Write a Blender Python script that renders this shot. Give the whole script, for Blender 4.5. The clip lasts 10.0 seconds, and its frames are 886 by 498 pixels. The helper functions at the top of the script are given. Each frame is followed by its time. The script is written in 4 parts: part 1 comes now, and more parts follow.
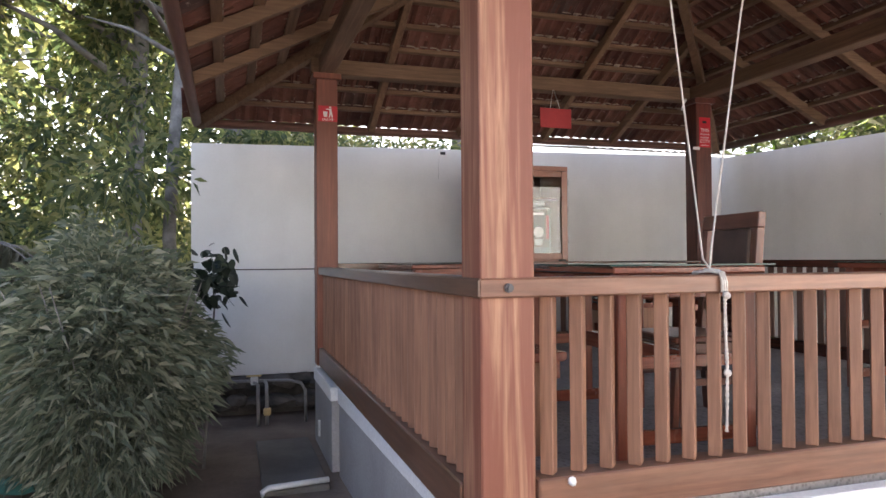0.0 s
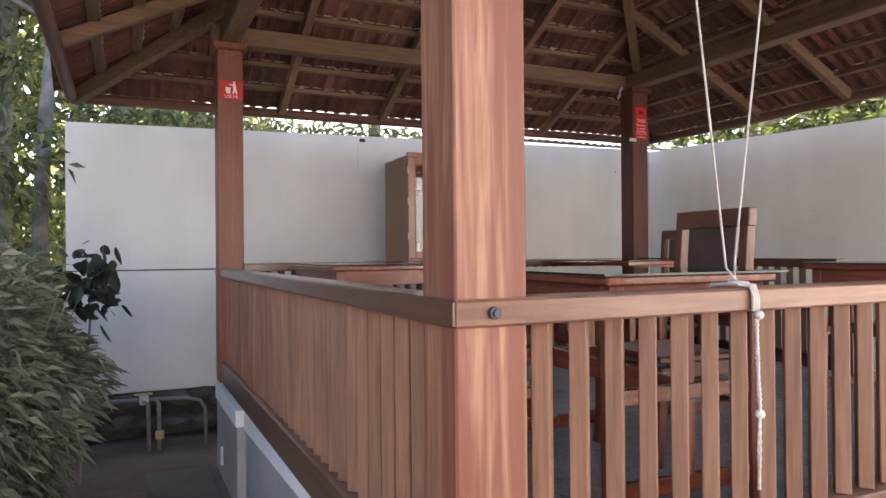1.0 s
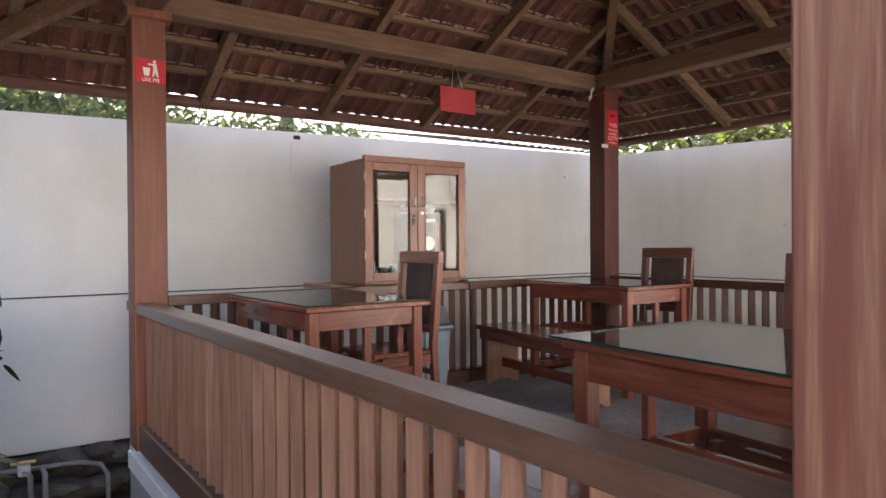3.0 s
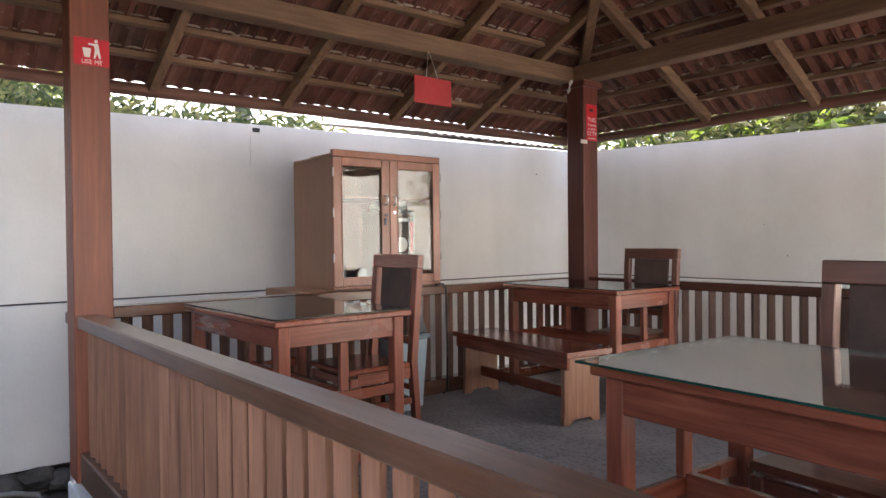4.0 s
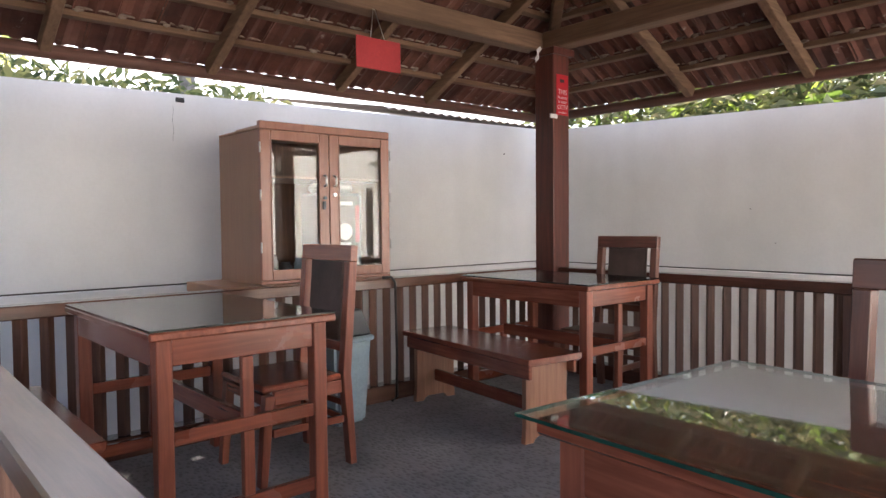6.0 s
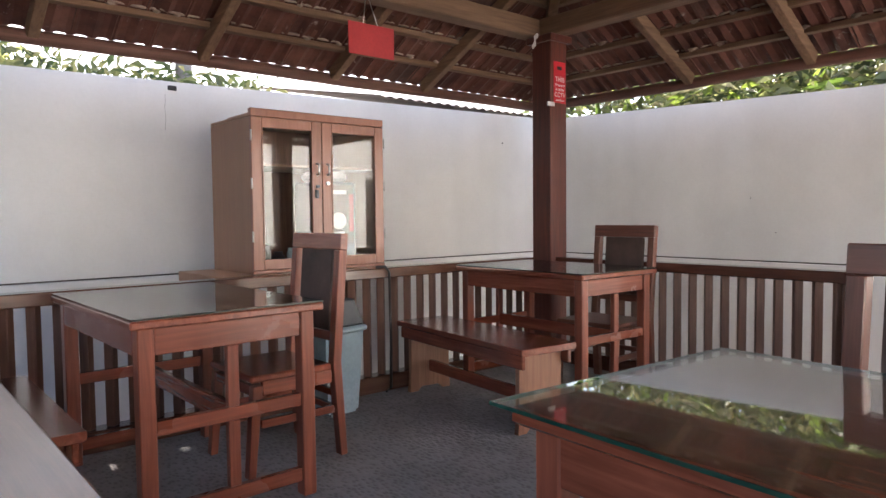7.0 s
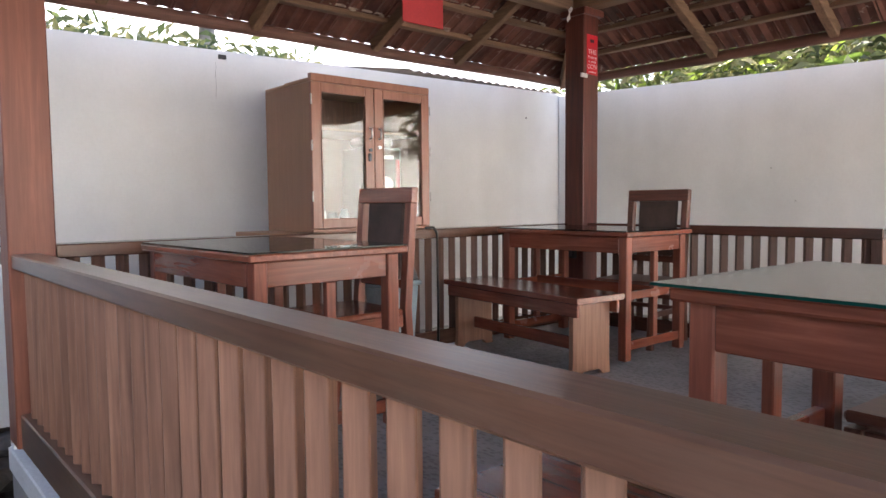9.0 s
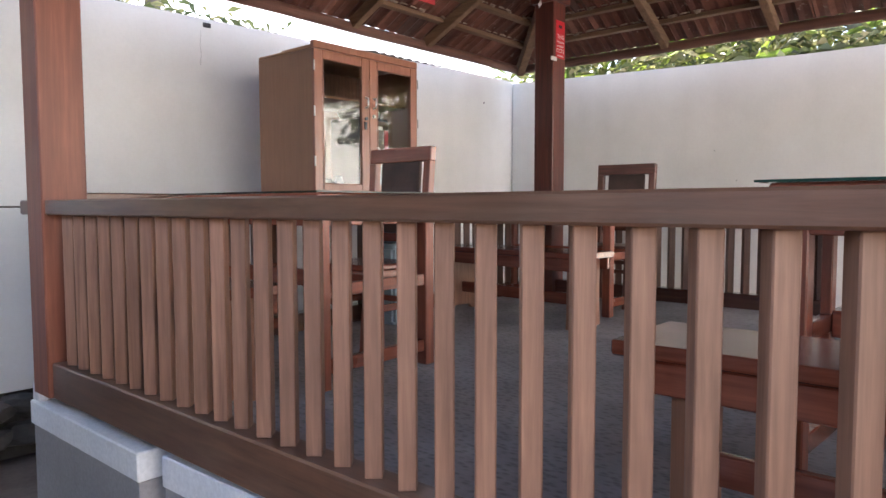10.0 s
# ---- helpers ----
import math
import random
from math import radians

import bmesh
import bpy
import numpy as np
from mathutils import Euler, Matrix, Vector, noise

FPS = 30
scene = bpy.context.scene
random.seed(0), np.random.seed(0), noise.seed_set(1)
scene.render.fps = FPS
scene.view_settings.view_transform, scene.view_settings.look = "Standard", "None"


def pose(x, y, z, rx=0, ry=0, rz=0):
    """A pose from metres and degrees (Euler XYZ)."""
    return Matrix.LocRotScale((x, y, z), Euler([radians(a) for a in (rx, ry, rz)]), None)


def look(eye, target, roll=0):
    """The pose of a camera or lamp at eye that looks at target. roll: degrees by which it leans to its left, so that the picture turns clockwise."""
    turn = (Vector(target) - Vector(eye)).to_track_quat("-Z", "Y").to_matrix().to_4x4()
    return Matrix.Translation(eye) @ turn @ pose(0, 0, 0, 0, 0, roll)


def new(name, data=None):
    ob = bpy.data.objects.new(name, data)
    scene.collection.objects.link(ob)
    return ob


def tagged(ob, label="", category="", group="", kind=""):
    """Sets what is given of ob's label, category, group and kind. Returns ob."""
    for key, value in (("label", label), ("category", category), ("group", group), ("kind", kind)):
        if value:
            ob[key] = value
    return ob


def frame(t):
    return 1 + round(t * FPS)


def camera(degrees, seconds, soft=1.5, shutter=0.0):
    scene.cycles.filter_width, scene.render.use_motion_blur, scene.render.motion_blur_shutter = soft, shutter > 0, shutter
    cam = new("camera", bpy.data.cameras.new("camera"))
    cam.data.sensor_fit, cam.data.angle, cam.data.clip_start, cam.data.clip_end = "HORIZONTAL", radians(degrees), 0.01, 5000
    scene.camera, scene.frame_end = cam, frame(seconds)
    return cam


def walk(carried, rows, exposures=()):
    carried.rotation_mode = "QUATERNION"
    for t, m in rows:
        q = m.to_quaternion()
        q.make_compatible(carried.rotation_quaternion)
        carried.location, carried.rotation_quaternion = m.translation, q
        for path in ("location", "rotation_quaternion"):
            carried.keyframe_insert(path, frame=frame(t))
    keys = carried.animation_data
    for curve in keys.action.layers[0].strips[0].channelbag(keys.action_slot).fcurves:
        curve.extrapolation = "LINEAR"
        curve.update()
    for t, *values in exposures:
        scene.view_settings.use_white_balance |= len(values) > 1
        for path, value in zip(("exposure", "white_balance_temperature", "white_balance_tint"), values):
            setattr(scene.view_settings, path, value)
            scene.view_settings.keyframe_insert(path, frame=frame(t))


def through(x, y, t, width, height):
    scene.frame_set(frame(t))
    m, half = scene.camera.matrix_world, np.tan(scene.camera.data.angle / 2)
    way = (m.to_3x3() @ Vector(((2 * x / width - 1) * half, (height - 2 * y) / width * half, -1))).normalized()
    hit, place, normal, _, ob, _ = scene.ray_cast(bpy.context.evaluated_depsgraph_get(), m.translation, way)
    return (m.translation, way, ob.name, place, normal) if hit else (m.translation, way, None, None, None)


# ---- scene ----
cam = camera(65.9, 10.0)
PATH = [
    (0, (0.598, 0.126, 0.794), (1.198, 2.033, 0.825), -0.4),
    (0.5, (0.677, 0.428, 0.781), (1.448, 2.273, 0.799), -0.5),
    (1, (0.689, 0.772, 0.839), (1.536, 2.583, 0.849), -0.5),
    (1.5, (0.551, 1.048, 0.901), (1.485, 2.817, 0.897), -0.2),
    (2, (0.523, 1.339, 0.903), (1.556, 3.051, 0.893), -0.5),
    (2.5, (0.524, 1.607, 0.994), (1.616, 3.282, 0.979), -0.5),
    (4, (0.617, 2.223, 1.094), (1.875, 3.778, 1.067), -0.6),
    (4.5, (0.788, 2.318, 1.117), (2.069, 3.853, 1.072), -0.8),
    (5, (0.924, 2.45, 1.097), (2.221, 3.972, 1.043), -0.7),
    (5.5, (1.046, 2.576, 1.112), (2.351, 4.089, 1.046), -0.6),
    (7, (1.212, 2.578, 1.091), (2.51, 4.096, 0.992), -0.6),
    (7.5, (1.202, 2.619, 1.072), (2.485, 4.149, 0.954), -0.6),
    (8, (1.128, 2.645, 1.056), (2.411, 4.174, 0.922), -0.7),
    (8.5, (0.994, 2.631, 1.006), (2.297, 4.143, 0.871), -0.5),
    (9, (0.797, 2.654, 0.933), (2.117, 4.15, 0.8), -0.5),
    (9.5, (0.573, 2.63, 0.822), (1.904, 4.117, 0.691), -0.3),
    (10, (0.266, 2.892, 0.708), (1.775, 4.198, 0.582), -0.1),
]
EXPOSURES = [(0, 2.2, 6600, 13), (1, 2.36, 6700, 13), (2.5, 2.46, 6800, 13), (4.5, 2.68, 6720, 13), (7.5, 2.74, 6640, 13), (8.5, 2.76, 6640, 13), (10, 2.92, 6640, 13)]
walk(cam, [(t, look(eye, target, roll)) for t, eye, target, roll in PATH], EXPOSURES)

# ---- daylight: sun beyond the back wall, open sky ----
SUN_EL, SUN_AZ = radians(53.2), radians(4)          # azimuth from +y towards +x
world = bpy.data.worlds.new("sky")
world.use_nodes = True
scene.world = world
wn = world.node_tree.nodes
sky = wn.new("ShaderNodeTexSky")
sky.sky_type, sky.sun_disc = "NISHITA", False
sky.sun_elevation, sky.sun_rotation = SUN_EL, SUN_AZ
sky.dust_density, sky.air_density = 3.6, 1.0
world.node_tree.links.new(sky.outputs[0], wn["Background"].inputs[0])
wn["Background"].inputs[1].default_value = 0.13
sun = new("sun", bpy.data.lights.new("sun", "SUN"))
sun.data.energy, sun.data.angle, sun.data.color = 5.0, radians(0.6), (1.0, 0.94, 0.84)
sun_way = Vector((math.sin(SUN_AZ) * math.cos(SUN_EL), math.cos(SUN_AZ) * math.cos(SUN_EL), math.sin(SUN_EL)))
sun.matrix_world = look(sun_way * 30, (0, 0, 0))


# ---- materials ----
def material(name, rough=0.6, metal=0.0):
    m = bpy.data.materials.new(name)
    m.use_nodes = True
    b = m.node_tree.nodes["Principled BSDF"]
    b.inputs["Roughness"].default_value, b.inputs["Metallic"].default_value = rough, metal
    return m, m.node_tree.nodes, m.node_tree.links, b


def coords(n, l, scale, shift=7.0):
    """Object coordinates, moved at random for each object, scaled along the axes."""
    tc, oi = n.new("ShaderNodeTexCoord"), n.new("ShaderNodeObjectInfo")
    mul = n.new("ShaderNodeMath")
    mul.operation = "MULTIPLY"
    mul.inputs[1].default_value = shift
    l.new(oi.outputs["Random"], mul.inputs[0])
    add = n.new("ShaderNodeVectorMath")
    add.operation = "ADD"
    l.new(tc.outputs["Object"], add.inputs[0])
    l.new(mul.outputs[0], add.inputs[1])
    mp = n.new("ShaderNodeMapping")
    mp.inputs["Scale"].default_value = scale
    l.new(add.outputs[0], mp.inputs[0])
    return mp.outputs[0], oi


def noise_tex(n, l, vec, scale, detail=4.0, rough=0.6, distort=0.0):
    t = n.new("ShaderNodeTexNoise")
    t.inputs["Scale"].default_value, t.inputs["Detail"].default_value = scale, detail
    t.inputs["Roughness"].default_value, t.inputs["Distortion"].default_value = rough, distort
    l.new(vec, t.inputs["Vector"])
    return t.outputs["Fac"]


def ramp(n, l, fac, stops):
    r = n.new("ShaderNodeValToRGB")
    while len(r.color_ramp.elements) < len(stops):
        r.color_ramp.elements.new(0.5)
    for e, (p, c) in zip(r.color_ramp.elements, stops):
        e.position, e.color = p, (*c, 1)
    l.new(fac, r.inputs[0])
    return r.outputs[0]


def mix(n, l, kind, fac, a, b):
    x = n.new("ShaderNodeMix")
    x.data_type, x.blend_type = "RGBA", kind
    for sock, v in ((x.inputs[0], fac), (x.inputs[6], a), (x.inputs[7], b)):
        if isinstance(v, (int, float)):
            sock.default_value = v
        elif isinstance(v, tuple):
            sock.default_value = (*v, 1)
        else:
            l.new(v, sock)
    return x.outputs[2]


def bump(n, l, b, height, strength, distance=0.01):
    k = n.new("ShaderNodeBump")
    k.inputs["Strength"].default_value, k.inputs["Distance"].default_value = strength, distance
    l.new(height, k.inputs["Height"])
    l.new(k.outputs[0], b.inputs["Normal"])


def wood(name, dark, light, axis, rough=0.45, wear=0.25, coat=0.0, streak=None, worn=None, grain=0.55):
    """Sawn timber with its grain along one axis."""
    m, n, l, b = material(name, rough)
    s = [16.0, 16.0, 16.0]
    s["xyz".index(axis)] = 0.9
    v, oi = coords(n, l, s)
    g = noise_tex(n, l, v, 1.6, 6.0, 0.62, 1.2)
    base = ramp(n, l, g, [(0.28, dark), (0.52, tuple((p + q) / 2 for p, q in zip(dark, light))), (0.74, light)])
    s2 = [60.0, 60.0, 60.0]
    s2["xyz".index(axis)] = 3.0
    v2, _ = coords(n, l, s2)
    fine = noise_tex(n, l, v2, 1.0, 3.0, 0.7)
    base = mix(n, l, "MULTIPLY", grain, base, ramp(n, l, fine, [(0.3, (0.62, 0.6, 0.58)), (0.65, (1.1, 1.1, 1.1))]))
    v3, _ = coords(n, l, (1.0, 1.0, 1.0), 3.0)
    stain = noise_tex(n, l, v3, 3.2, 4.0)
    base = mix(n, l, "MULTIPLY", wear, base, ramp(n, l, stain, [(0.35, (0.62, 0.58, 0.56)), (0.65, (1.12, 1.1, 1.08))]))
    if streak:
        s4 = [15.0, 15.0, 15.0]
        s4["xyz".index(axis)] = 0.6
        v4, _ = coords(n, l, s4, 11.0)
        mask = ramp(n, l, noise_tex(n, l, v4, 1.0, 5.0, 0.6, 0.6), [(0.42, (0, 0, 0)), (0.56, (0.9, 0.9, 0.9))])
        base = mix(n, l, "MIX", mask, base, streak)
    if worn:
        s5 = [4.0, 4.0, 4.0]
        s5["xyz".index(axis)] = 0.7
        v5, _ = coords(n, l, s5, 5.0)
        mask = ramp(n, l, noise_tex(n, l, v5, 2.6, 8.0, 0.72, 0.4), [(0.4, (0, 0, 0)), (0.85, (0.65, 0.65, 0.65))])
        base = mix(n, l, "MIX", mask, base, worn)
    tone = n.new("ShaderNodeMapRange")
    tone.inputs["To Min"].default_value, tone.inputs["To Max"].default_value = 0.9, 1.09
    l.new(oi.outputs["Random"], tone.inputs[0])
    hs = n.new("ShaderNodeHueSaturation")
    l.new(tone.outputs[0], hs.inputs["Value"])
    l.new(base, hs.inputs["Color"])
    l.new(hs.outputs[0], b.inputs["Base Color"])
    rr = n.new("ShaderNodeMapRange")
    rr.inputs["To Min"].default_value, rr.inputs["To Max"].default_value = rough - 0.04, rough + 0.06
    l.new(stain, rr.inputs[0])
    l.new(rr.outputs[0], b.inputs["Roughness"])
    b.inputs["Coat Weight"].default_value, b.inputs["Coat Roughness"].default_value = coat, 0.2
    bump(n, l, b, fine, 0.12, 0.004)
    return m


def mottled(name, a, c, scale=3.0, rough=0.8, relief=0.15, fine=60.0, metal=0.0):
    m, n, l, b = material(name, rough, metal)
    v, oi = coords(n, l, (1, 1, 1))
    big, small = noise_tex(n, l, v, scale, 5.0), noise_tex(n, l, v, fine, 3.0)
    base = ramp(n, l, big, [(0.35, a), (0.65, c)])
    base = mix(n, l, "MULTIPLY", 0.5, base, ramp(n, l, small, [(0.3, (0.75, 0.75, 0.75)), (0.7, (1.1, 1.1, 1.1))]))
    l.new(base, b.inputs["Base Color"])
    bump(n, l, b, small, relief, 0.006)
    return m


def leafy(name, shades, through=0.45, rough=0.45):
    """Leaves: each island of the mesh takes its own shade, and lets light through."""
    m, n, l, b = material(name, rough)
    geo = n.new("ShaderNodeNewGeometry")
    k = len(shades) - 1
    base = ramp(n, l, geo.outputs["Random Per Island"], [(i / k, c) for i, c in enumerate(shades)])
    l.new(base, b.inputs["Base Color"])
    tr = n.new("ShaderNodeBsdfTranslucent")
    warm = mix(n, l, "MULTIPLY", 1.0, base, (1.35, 1.38, 0.92))
    l.new(warm, tr.inputs[0])
    mx = n.new("ShaderNodeMixShader")
    mx.inputs[0].default_value = through
    l.new(b.outputs[0], mx.inputs[1])
    l.new(tr.outputs[0], mx.inputs[2])
    l.new(mx.outputs[0], n["Material Output"].inputs[0])
    return m


TEAK_D, TEAK_L = (0.235, 0.098, 0.057), (0.48, 0.272, 0.175)
RAIL_D, RAIL_L = (0.178, 0.087, 0.054), (0.335, 0.177, 0.115)
POLI_D, POLI_L = (0.165, 0.041, 0.023), (0.325, 0.096, 0.054)
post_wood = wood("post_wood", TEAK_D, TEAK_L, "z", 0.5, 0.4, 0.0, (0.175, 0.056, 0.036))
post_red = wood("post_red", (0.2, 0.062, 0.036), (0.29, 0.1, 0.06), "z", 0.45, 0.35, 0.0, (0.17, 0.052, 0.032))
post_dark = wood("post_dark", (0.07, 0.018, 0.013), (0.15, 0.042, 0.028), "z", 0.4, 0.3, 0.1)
slat_wood = wood("slat_wood", RAIL_D, RAIL_L, "z", 0.5)
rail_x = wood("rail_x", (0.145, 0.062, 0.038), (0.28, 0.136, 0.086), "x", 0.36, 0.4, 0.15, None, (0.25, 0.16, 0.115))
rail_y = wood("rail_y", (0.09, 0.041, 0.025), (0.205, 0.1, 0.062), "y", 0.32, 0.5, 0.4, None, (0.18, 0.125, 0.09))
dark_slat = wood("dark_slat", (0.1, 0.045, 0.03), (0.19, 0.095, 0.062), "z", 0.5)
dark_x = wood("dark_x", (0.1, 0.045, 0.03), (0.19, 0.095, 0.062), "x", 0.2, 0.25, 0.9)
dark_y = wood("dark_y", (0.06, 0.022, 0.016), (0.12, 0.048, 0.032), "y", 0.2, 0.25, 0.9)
pol_x = wood("polished_x", POLI_D, POLI_L, "x", 0.26, 0.3, 0.5)
pol_y = wood("polished_y", POLI_D, POLI_L, "y", 0.24, 0.3, 0.6)
pol_z = wood("polished_z", POLI_D, POLI_L, "z", 0.34, 0.3, 0.25)
# Chair wood darkened for two backlit chairs: their shade is in the colour.
SHADE_CHAIR_D, SHADE_CHAIR_L = (0.085, 0.028, 0.018), (0.2, 0.07, 0.043)
shade_chair_x = wood("shaded_chair_x", SHADE_CHAIR_D, SHADE_CHAIR_L, "x", 0.34, 0.3, 0.25)
shade_chair_y = wood("shaded_chair_y", SHADE_CHAIR_D, SHADE_CHAIR_L, "y", 0.34, 0.3, 0.25)
shade_chair_z = wood("shaded_chair_z", SHADE_CHAIR_D, SHADE_CHAIR_L, "z", 0.34, 0.3, 0.25)
bench_end_wood = wood("bench_end_wood", (0.24, 0.105, 0.062), (0.36, 0.18, 0.11), "z", 0.4)
cab_wood = wood("cabinet_wood", (0.26, 0.125, 0.07), (0.29, 0.145, 0.083), "z", 0.4, 0.2, grain=0.2)
cab_front = wood("cabinet_front", (0.25, 0.095, 0.058), (0.36, 0.152, 0.097), "z", 0.3, 0.2, 0.3, grain=0.25)
roof_x = wood("roof_timber_x", (0.13, 0.074, 0.044), (0.24, 0.143, 0.087), "x", 0.8)
roof_y = wood("roof_timber_y", (0.13, 0.074, 0.044), (0.24, 0.143, 0.087), "y", 0.75)
fascia_x = wood("fascia_x", (0.12, 0.055, 0.042), (0.2, 0.095, 0.072), "x", 0.6)
fascia_y = wood("fascia_y", (0.12, 0.055, 0.042), (0.2, 0.095, 0.072), "y", 0.6)
mortar = mottled("mortar", (0.2, 0.145, 0.115), (0.38, 0.3, 0.25), 9.0, 0.95, 0.5)
grey_paint = mottled("grey_paint", (0.27, 0.26, 0.265), (0.35, 0.34, 0.345), 1.5, 0.7, 0.1)
white_paint = mottled("white_paint", (0.68, 0.69, 0.71), (0.8, 0.8, 0.81), 2.5, 0.6, 0.12)
soil = mottled("soil", (0.075, 0.055, 0.045), (0.17, 0.135, 0.115), 1.2, 0.95, 0.9, 30.0)
rubble = mottled("rubble", (0.035, 0.032, 0.03), (0.11, 0.1, 0.09), 4.0, 0.95, 0.8, 25.0)
concrete = mottled("concrete", (0.08, 0.076, 0.074), (0.13, 0.124, 0.12), 2.0, 0.85, 0.3)
pvc = mottled("pvc_pipe", (0.15, 0.15, 0.155), (0.26, 0.26, 0.265), 6.0, 0.5, 0.05)
pale_pvc = mottled("pale_pvc", (0.55, 0.55, 0.56), (0.7, 0.7, 0.7), 6.0, 0.45, 0.05)
brass = mottled("yellow_tap", (0.5, 0.36, 0.16), (0.66, 0.5, 0.25), 9.0, 0.45, 0.05)
steel = mottled("steel", (0.55, 0.54, 0.52), (0.72, 0.7, 0.68), 8.0, 0.28, 0.03, 60.0, 1.0)
dark_iron = mottled("dark_iron", (0.05, 0.05, 0.055), (0.11, 0.11, 0.12), 12.0, 0.45, 0.2, 80.0, 0.7)
black_plastic = mottled("black_plastic", (0.012, 0.012, 0.013), (0.025, 0.025, 0.027), 8.0, 0.4, 0.03)
seat_fabric = mottled("seat_fabric", (0.055, 0.032, 0.025), (0.1, 0.06, 0.047), 5.0, 0.7, 0.3, 140.0)
bin_plastic = mottled("bin_plastic", (0.24, 0.33, 0.39), (0.33, 0.42, 0.48), 4.0, 0.4, 0.05)
bin_lid_plastic = mottled("bin_lid_plastic", (0.05, 0.06, 0.07), (0.085, 0.095, 0.105), 5.0, 0.4, 0.05)
rope_fibre = mottled("rope_fibre", (0.5, 0.46, 0.42), (0.68, 0.64, 0.6), 14.0, 0.9, 0.5, 220.0)
sign_red = mottled("sign_red", (0.5, 0.01, 0.024), (0.58, 0.018, 0.034), 3.0, 0.4, 0.02)
sign_dull = mottled("sign_dull_red", (0.34, 0.014, 0.02), (0.42, 0.025, 0.03), 3.0, 0.5, 0.02)
sign_white = mottled("sign_white", (0.75, 0.72, 0.72), (0.82, 0.8, 0.8), 6.0, 0.5, 0.02)
bark = mottled("bark", (0.13, 0.12, 0.11), (0.28, 0.265, 0.245), 6.0, 0.95, 0.8, 40.0)
tarp = mottled("tarp", (0.025, 0.1, 0.085), (0.045, 0.15, 0.125), 3.0, 0.5, 0.2)
sheet_metal = mottled("sheet_metal", (0.06, 0.048, 0.046), (0.13, 0.11, 0.105), 2.0, 0.6, 0.1, 50.0)
machine_dark = mottled("machine_dark", (0.05, 0.055, 0.065), (0.09, 0.095, 0.105), 3.0, 0.35, 0.03)
machine_pale = mottled("machine_pale", (0.5, 0.5, 0.5), (0.62, 0.62, 0.62), 3.0, 0.35, 0.03)
bush_leaf = leafy("bush_leaf", [(0.085, 0.11, 0.082), (0.13, 0.16, 0.12), (0.19, 0.215, 0.16), (0.36, 0.36, 0.29)], 0.36)
tree_leaf = leafy("tree_leaf", [(0.05, 0.075, 0.048), (0.1, 0.13, 0.07), (0.2, 0.22, 0.115), (0.33, 0.31, 0.18)], 0.6)
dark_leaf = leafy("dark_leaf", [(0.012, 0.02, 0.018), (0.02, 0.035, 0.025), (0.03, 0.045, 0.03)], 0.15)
broad_leaf = leafy("broad_leaf", [(0.03, 0.043, 0.024), (0.06, 0.08, 0.038), (0.12, 0.135, 0.07), (0.27, 0.25, 0.18)], 0.32)
bright_leaf = leafy("bright_leaf", [(0.05, 0.08, 0.025), (0.1, 0.16, 0.04), (0.17, 0.22, 0.06)], 0.5)
palm_leaf = leafy("palm_leaf", [(0.1, 0.11, 0.07), (0.17, 0.165, 0.12), (0.24, 0.22, 0.17)], 0.3)


def plaster(name):
    """White limewash: faint trowel marks, grey damp streaks that run down."""
    m, n, l, b = material(name, 0.88)
    v, _ = coords(n, l, (1, 1, 1), 0.0)
    base = ramp(n, l, noise_tex(n, l, v, 1.1, 5.0), [(0.3, (0.69, 0.685, 0.67)), (0.65, (0.79, 0.788, 0.775))])
    v2, _ = coords(n, l, (1.8, 1.8, 0.25), 0.0)
    streak = ramp(n, l, noise_tex(n, l, v2, 1.0, 2.5), [(0.3, (0.86, 0.86, 0.855)), (0.6, (1, 1, 1))])
    base = mix(n, l, "MULTIPLY", 0.6, base, streak)
    v3, _ = coords(n, l, (1, 1, 1), 0.0)
    fine = noise_tex(n, l, v3, 45.0, 4.0)
    base = mix(n, l, "MULTIPLY", 0.15, base, ramp(n, l, fine, [(0.3, (0.85, 0.85, 0.85)), (0.6, (1.05, 1.05, 1.05))]))
    l.new(base, b.inputs["Base Color"])
    bump(n, l, b, fine, 0.2, 0.004)
    return m


wall_paint = plaster("wall_paint")


def terracotta(name):
    """Clay tiles: each its own shade, smoky and pale lime patches on the underside."""
    m, n, l, b = material(name, 0.85)
    v, oi = coords(n, l, (1, 1, 1), 20.0)
    geo = n.new("ShaderNodeNewGeometry")
    rnd = n.new("ShaderNodeMath")
    rnd.operation = "ADD"
    l.new(oi.outputs["Random"], rnd.inputs[0])
    l.new(geo.outputs["Random Per Island"], rnd.inputs[1])
    fr = n.new("ShaderNodeMath")
    fr.operation = "FRACT"
    l.new(rnd.outputs[0], fr.inputs[0])
    base = ramp(n, l, fr.outputs[0], [(0, (0.085, 0.031, 0.023)), (0.45, (0.14, 0.05, 0.035)), (0.8, (0.185, 0.078, 0.056)), (1, (0.08, 0.044, 0.038))])
    soot = ramp(n, l, noise_tex(n, l, v, 6.0, 5.0), [(0.32, (0.42, 0.4, 0.4)), (0.62, (1.1, 1.1, 1.1))])
    base = mix(n, l, "MULTIPLY", 0.75, base, soot)
    lime = ramp(n, l, noise_tex(n, l, v, 13.0, 6.0, 0.7), [(0.62, (0, 0, 0)), (0.75, (1, 1, 1))])
    base = mix(n, l, "MIX", lime, base, (0.4, 0.34, 0.3))
    l.new(base, b.inputs["Base Color"])
    bump(n, l, b, noise_tex(n, l, v, 40.0, 3.0), 0.25, 0.006)
    return m


clay = terracotta("clay_tile")


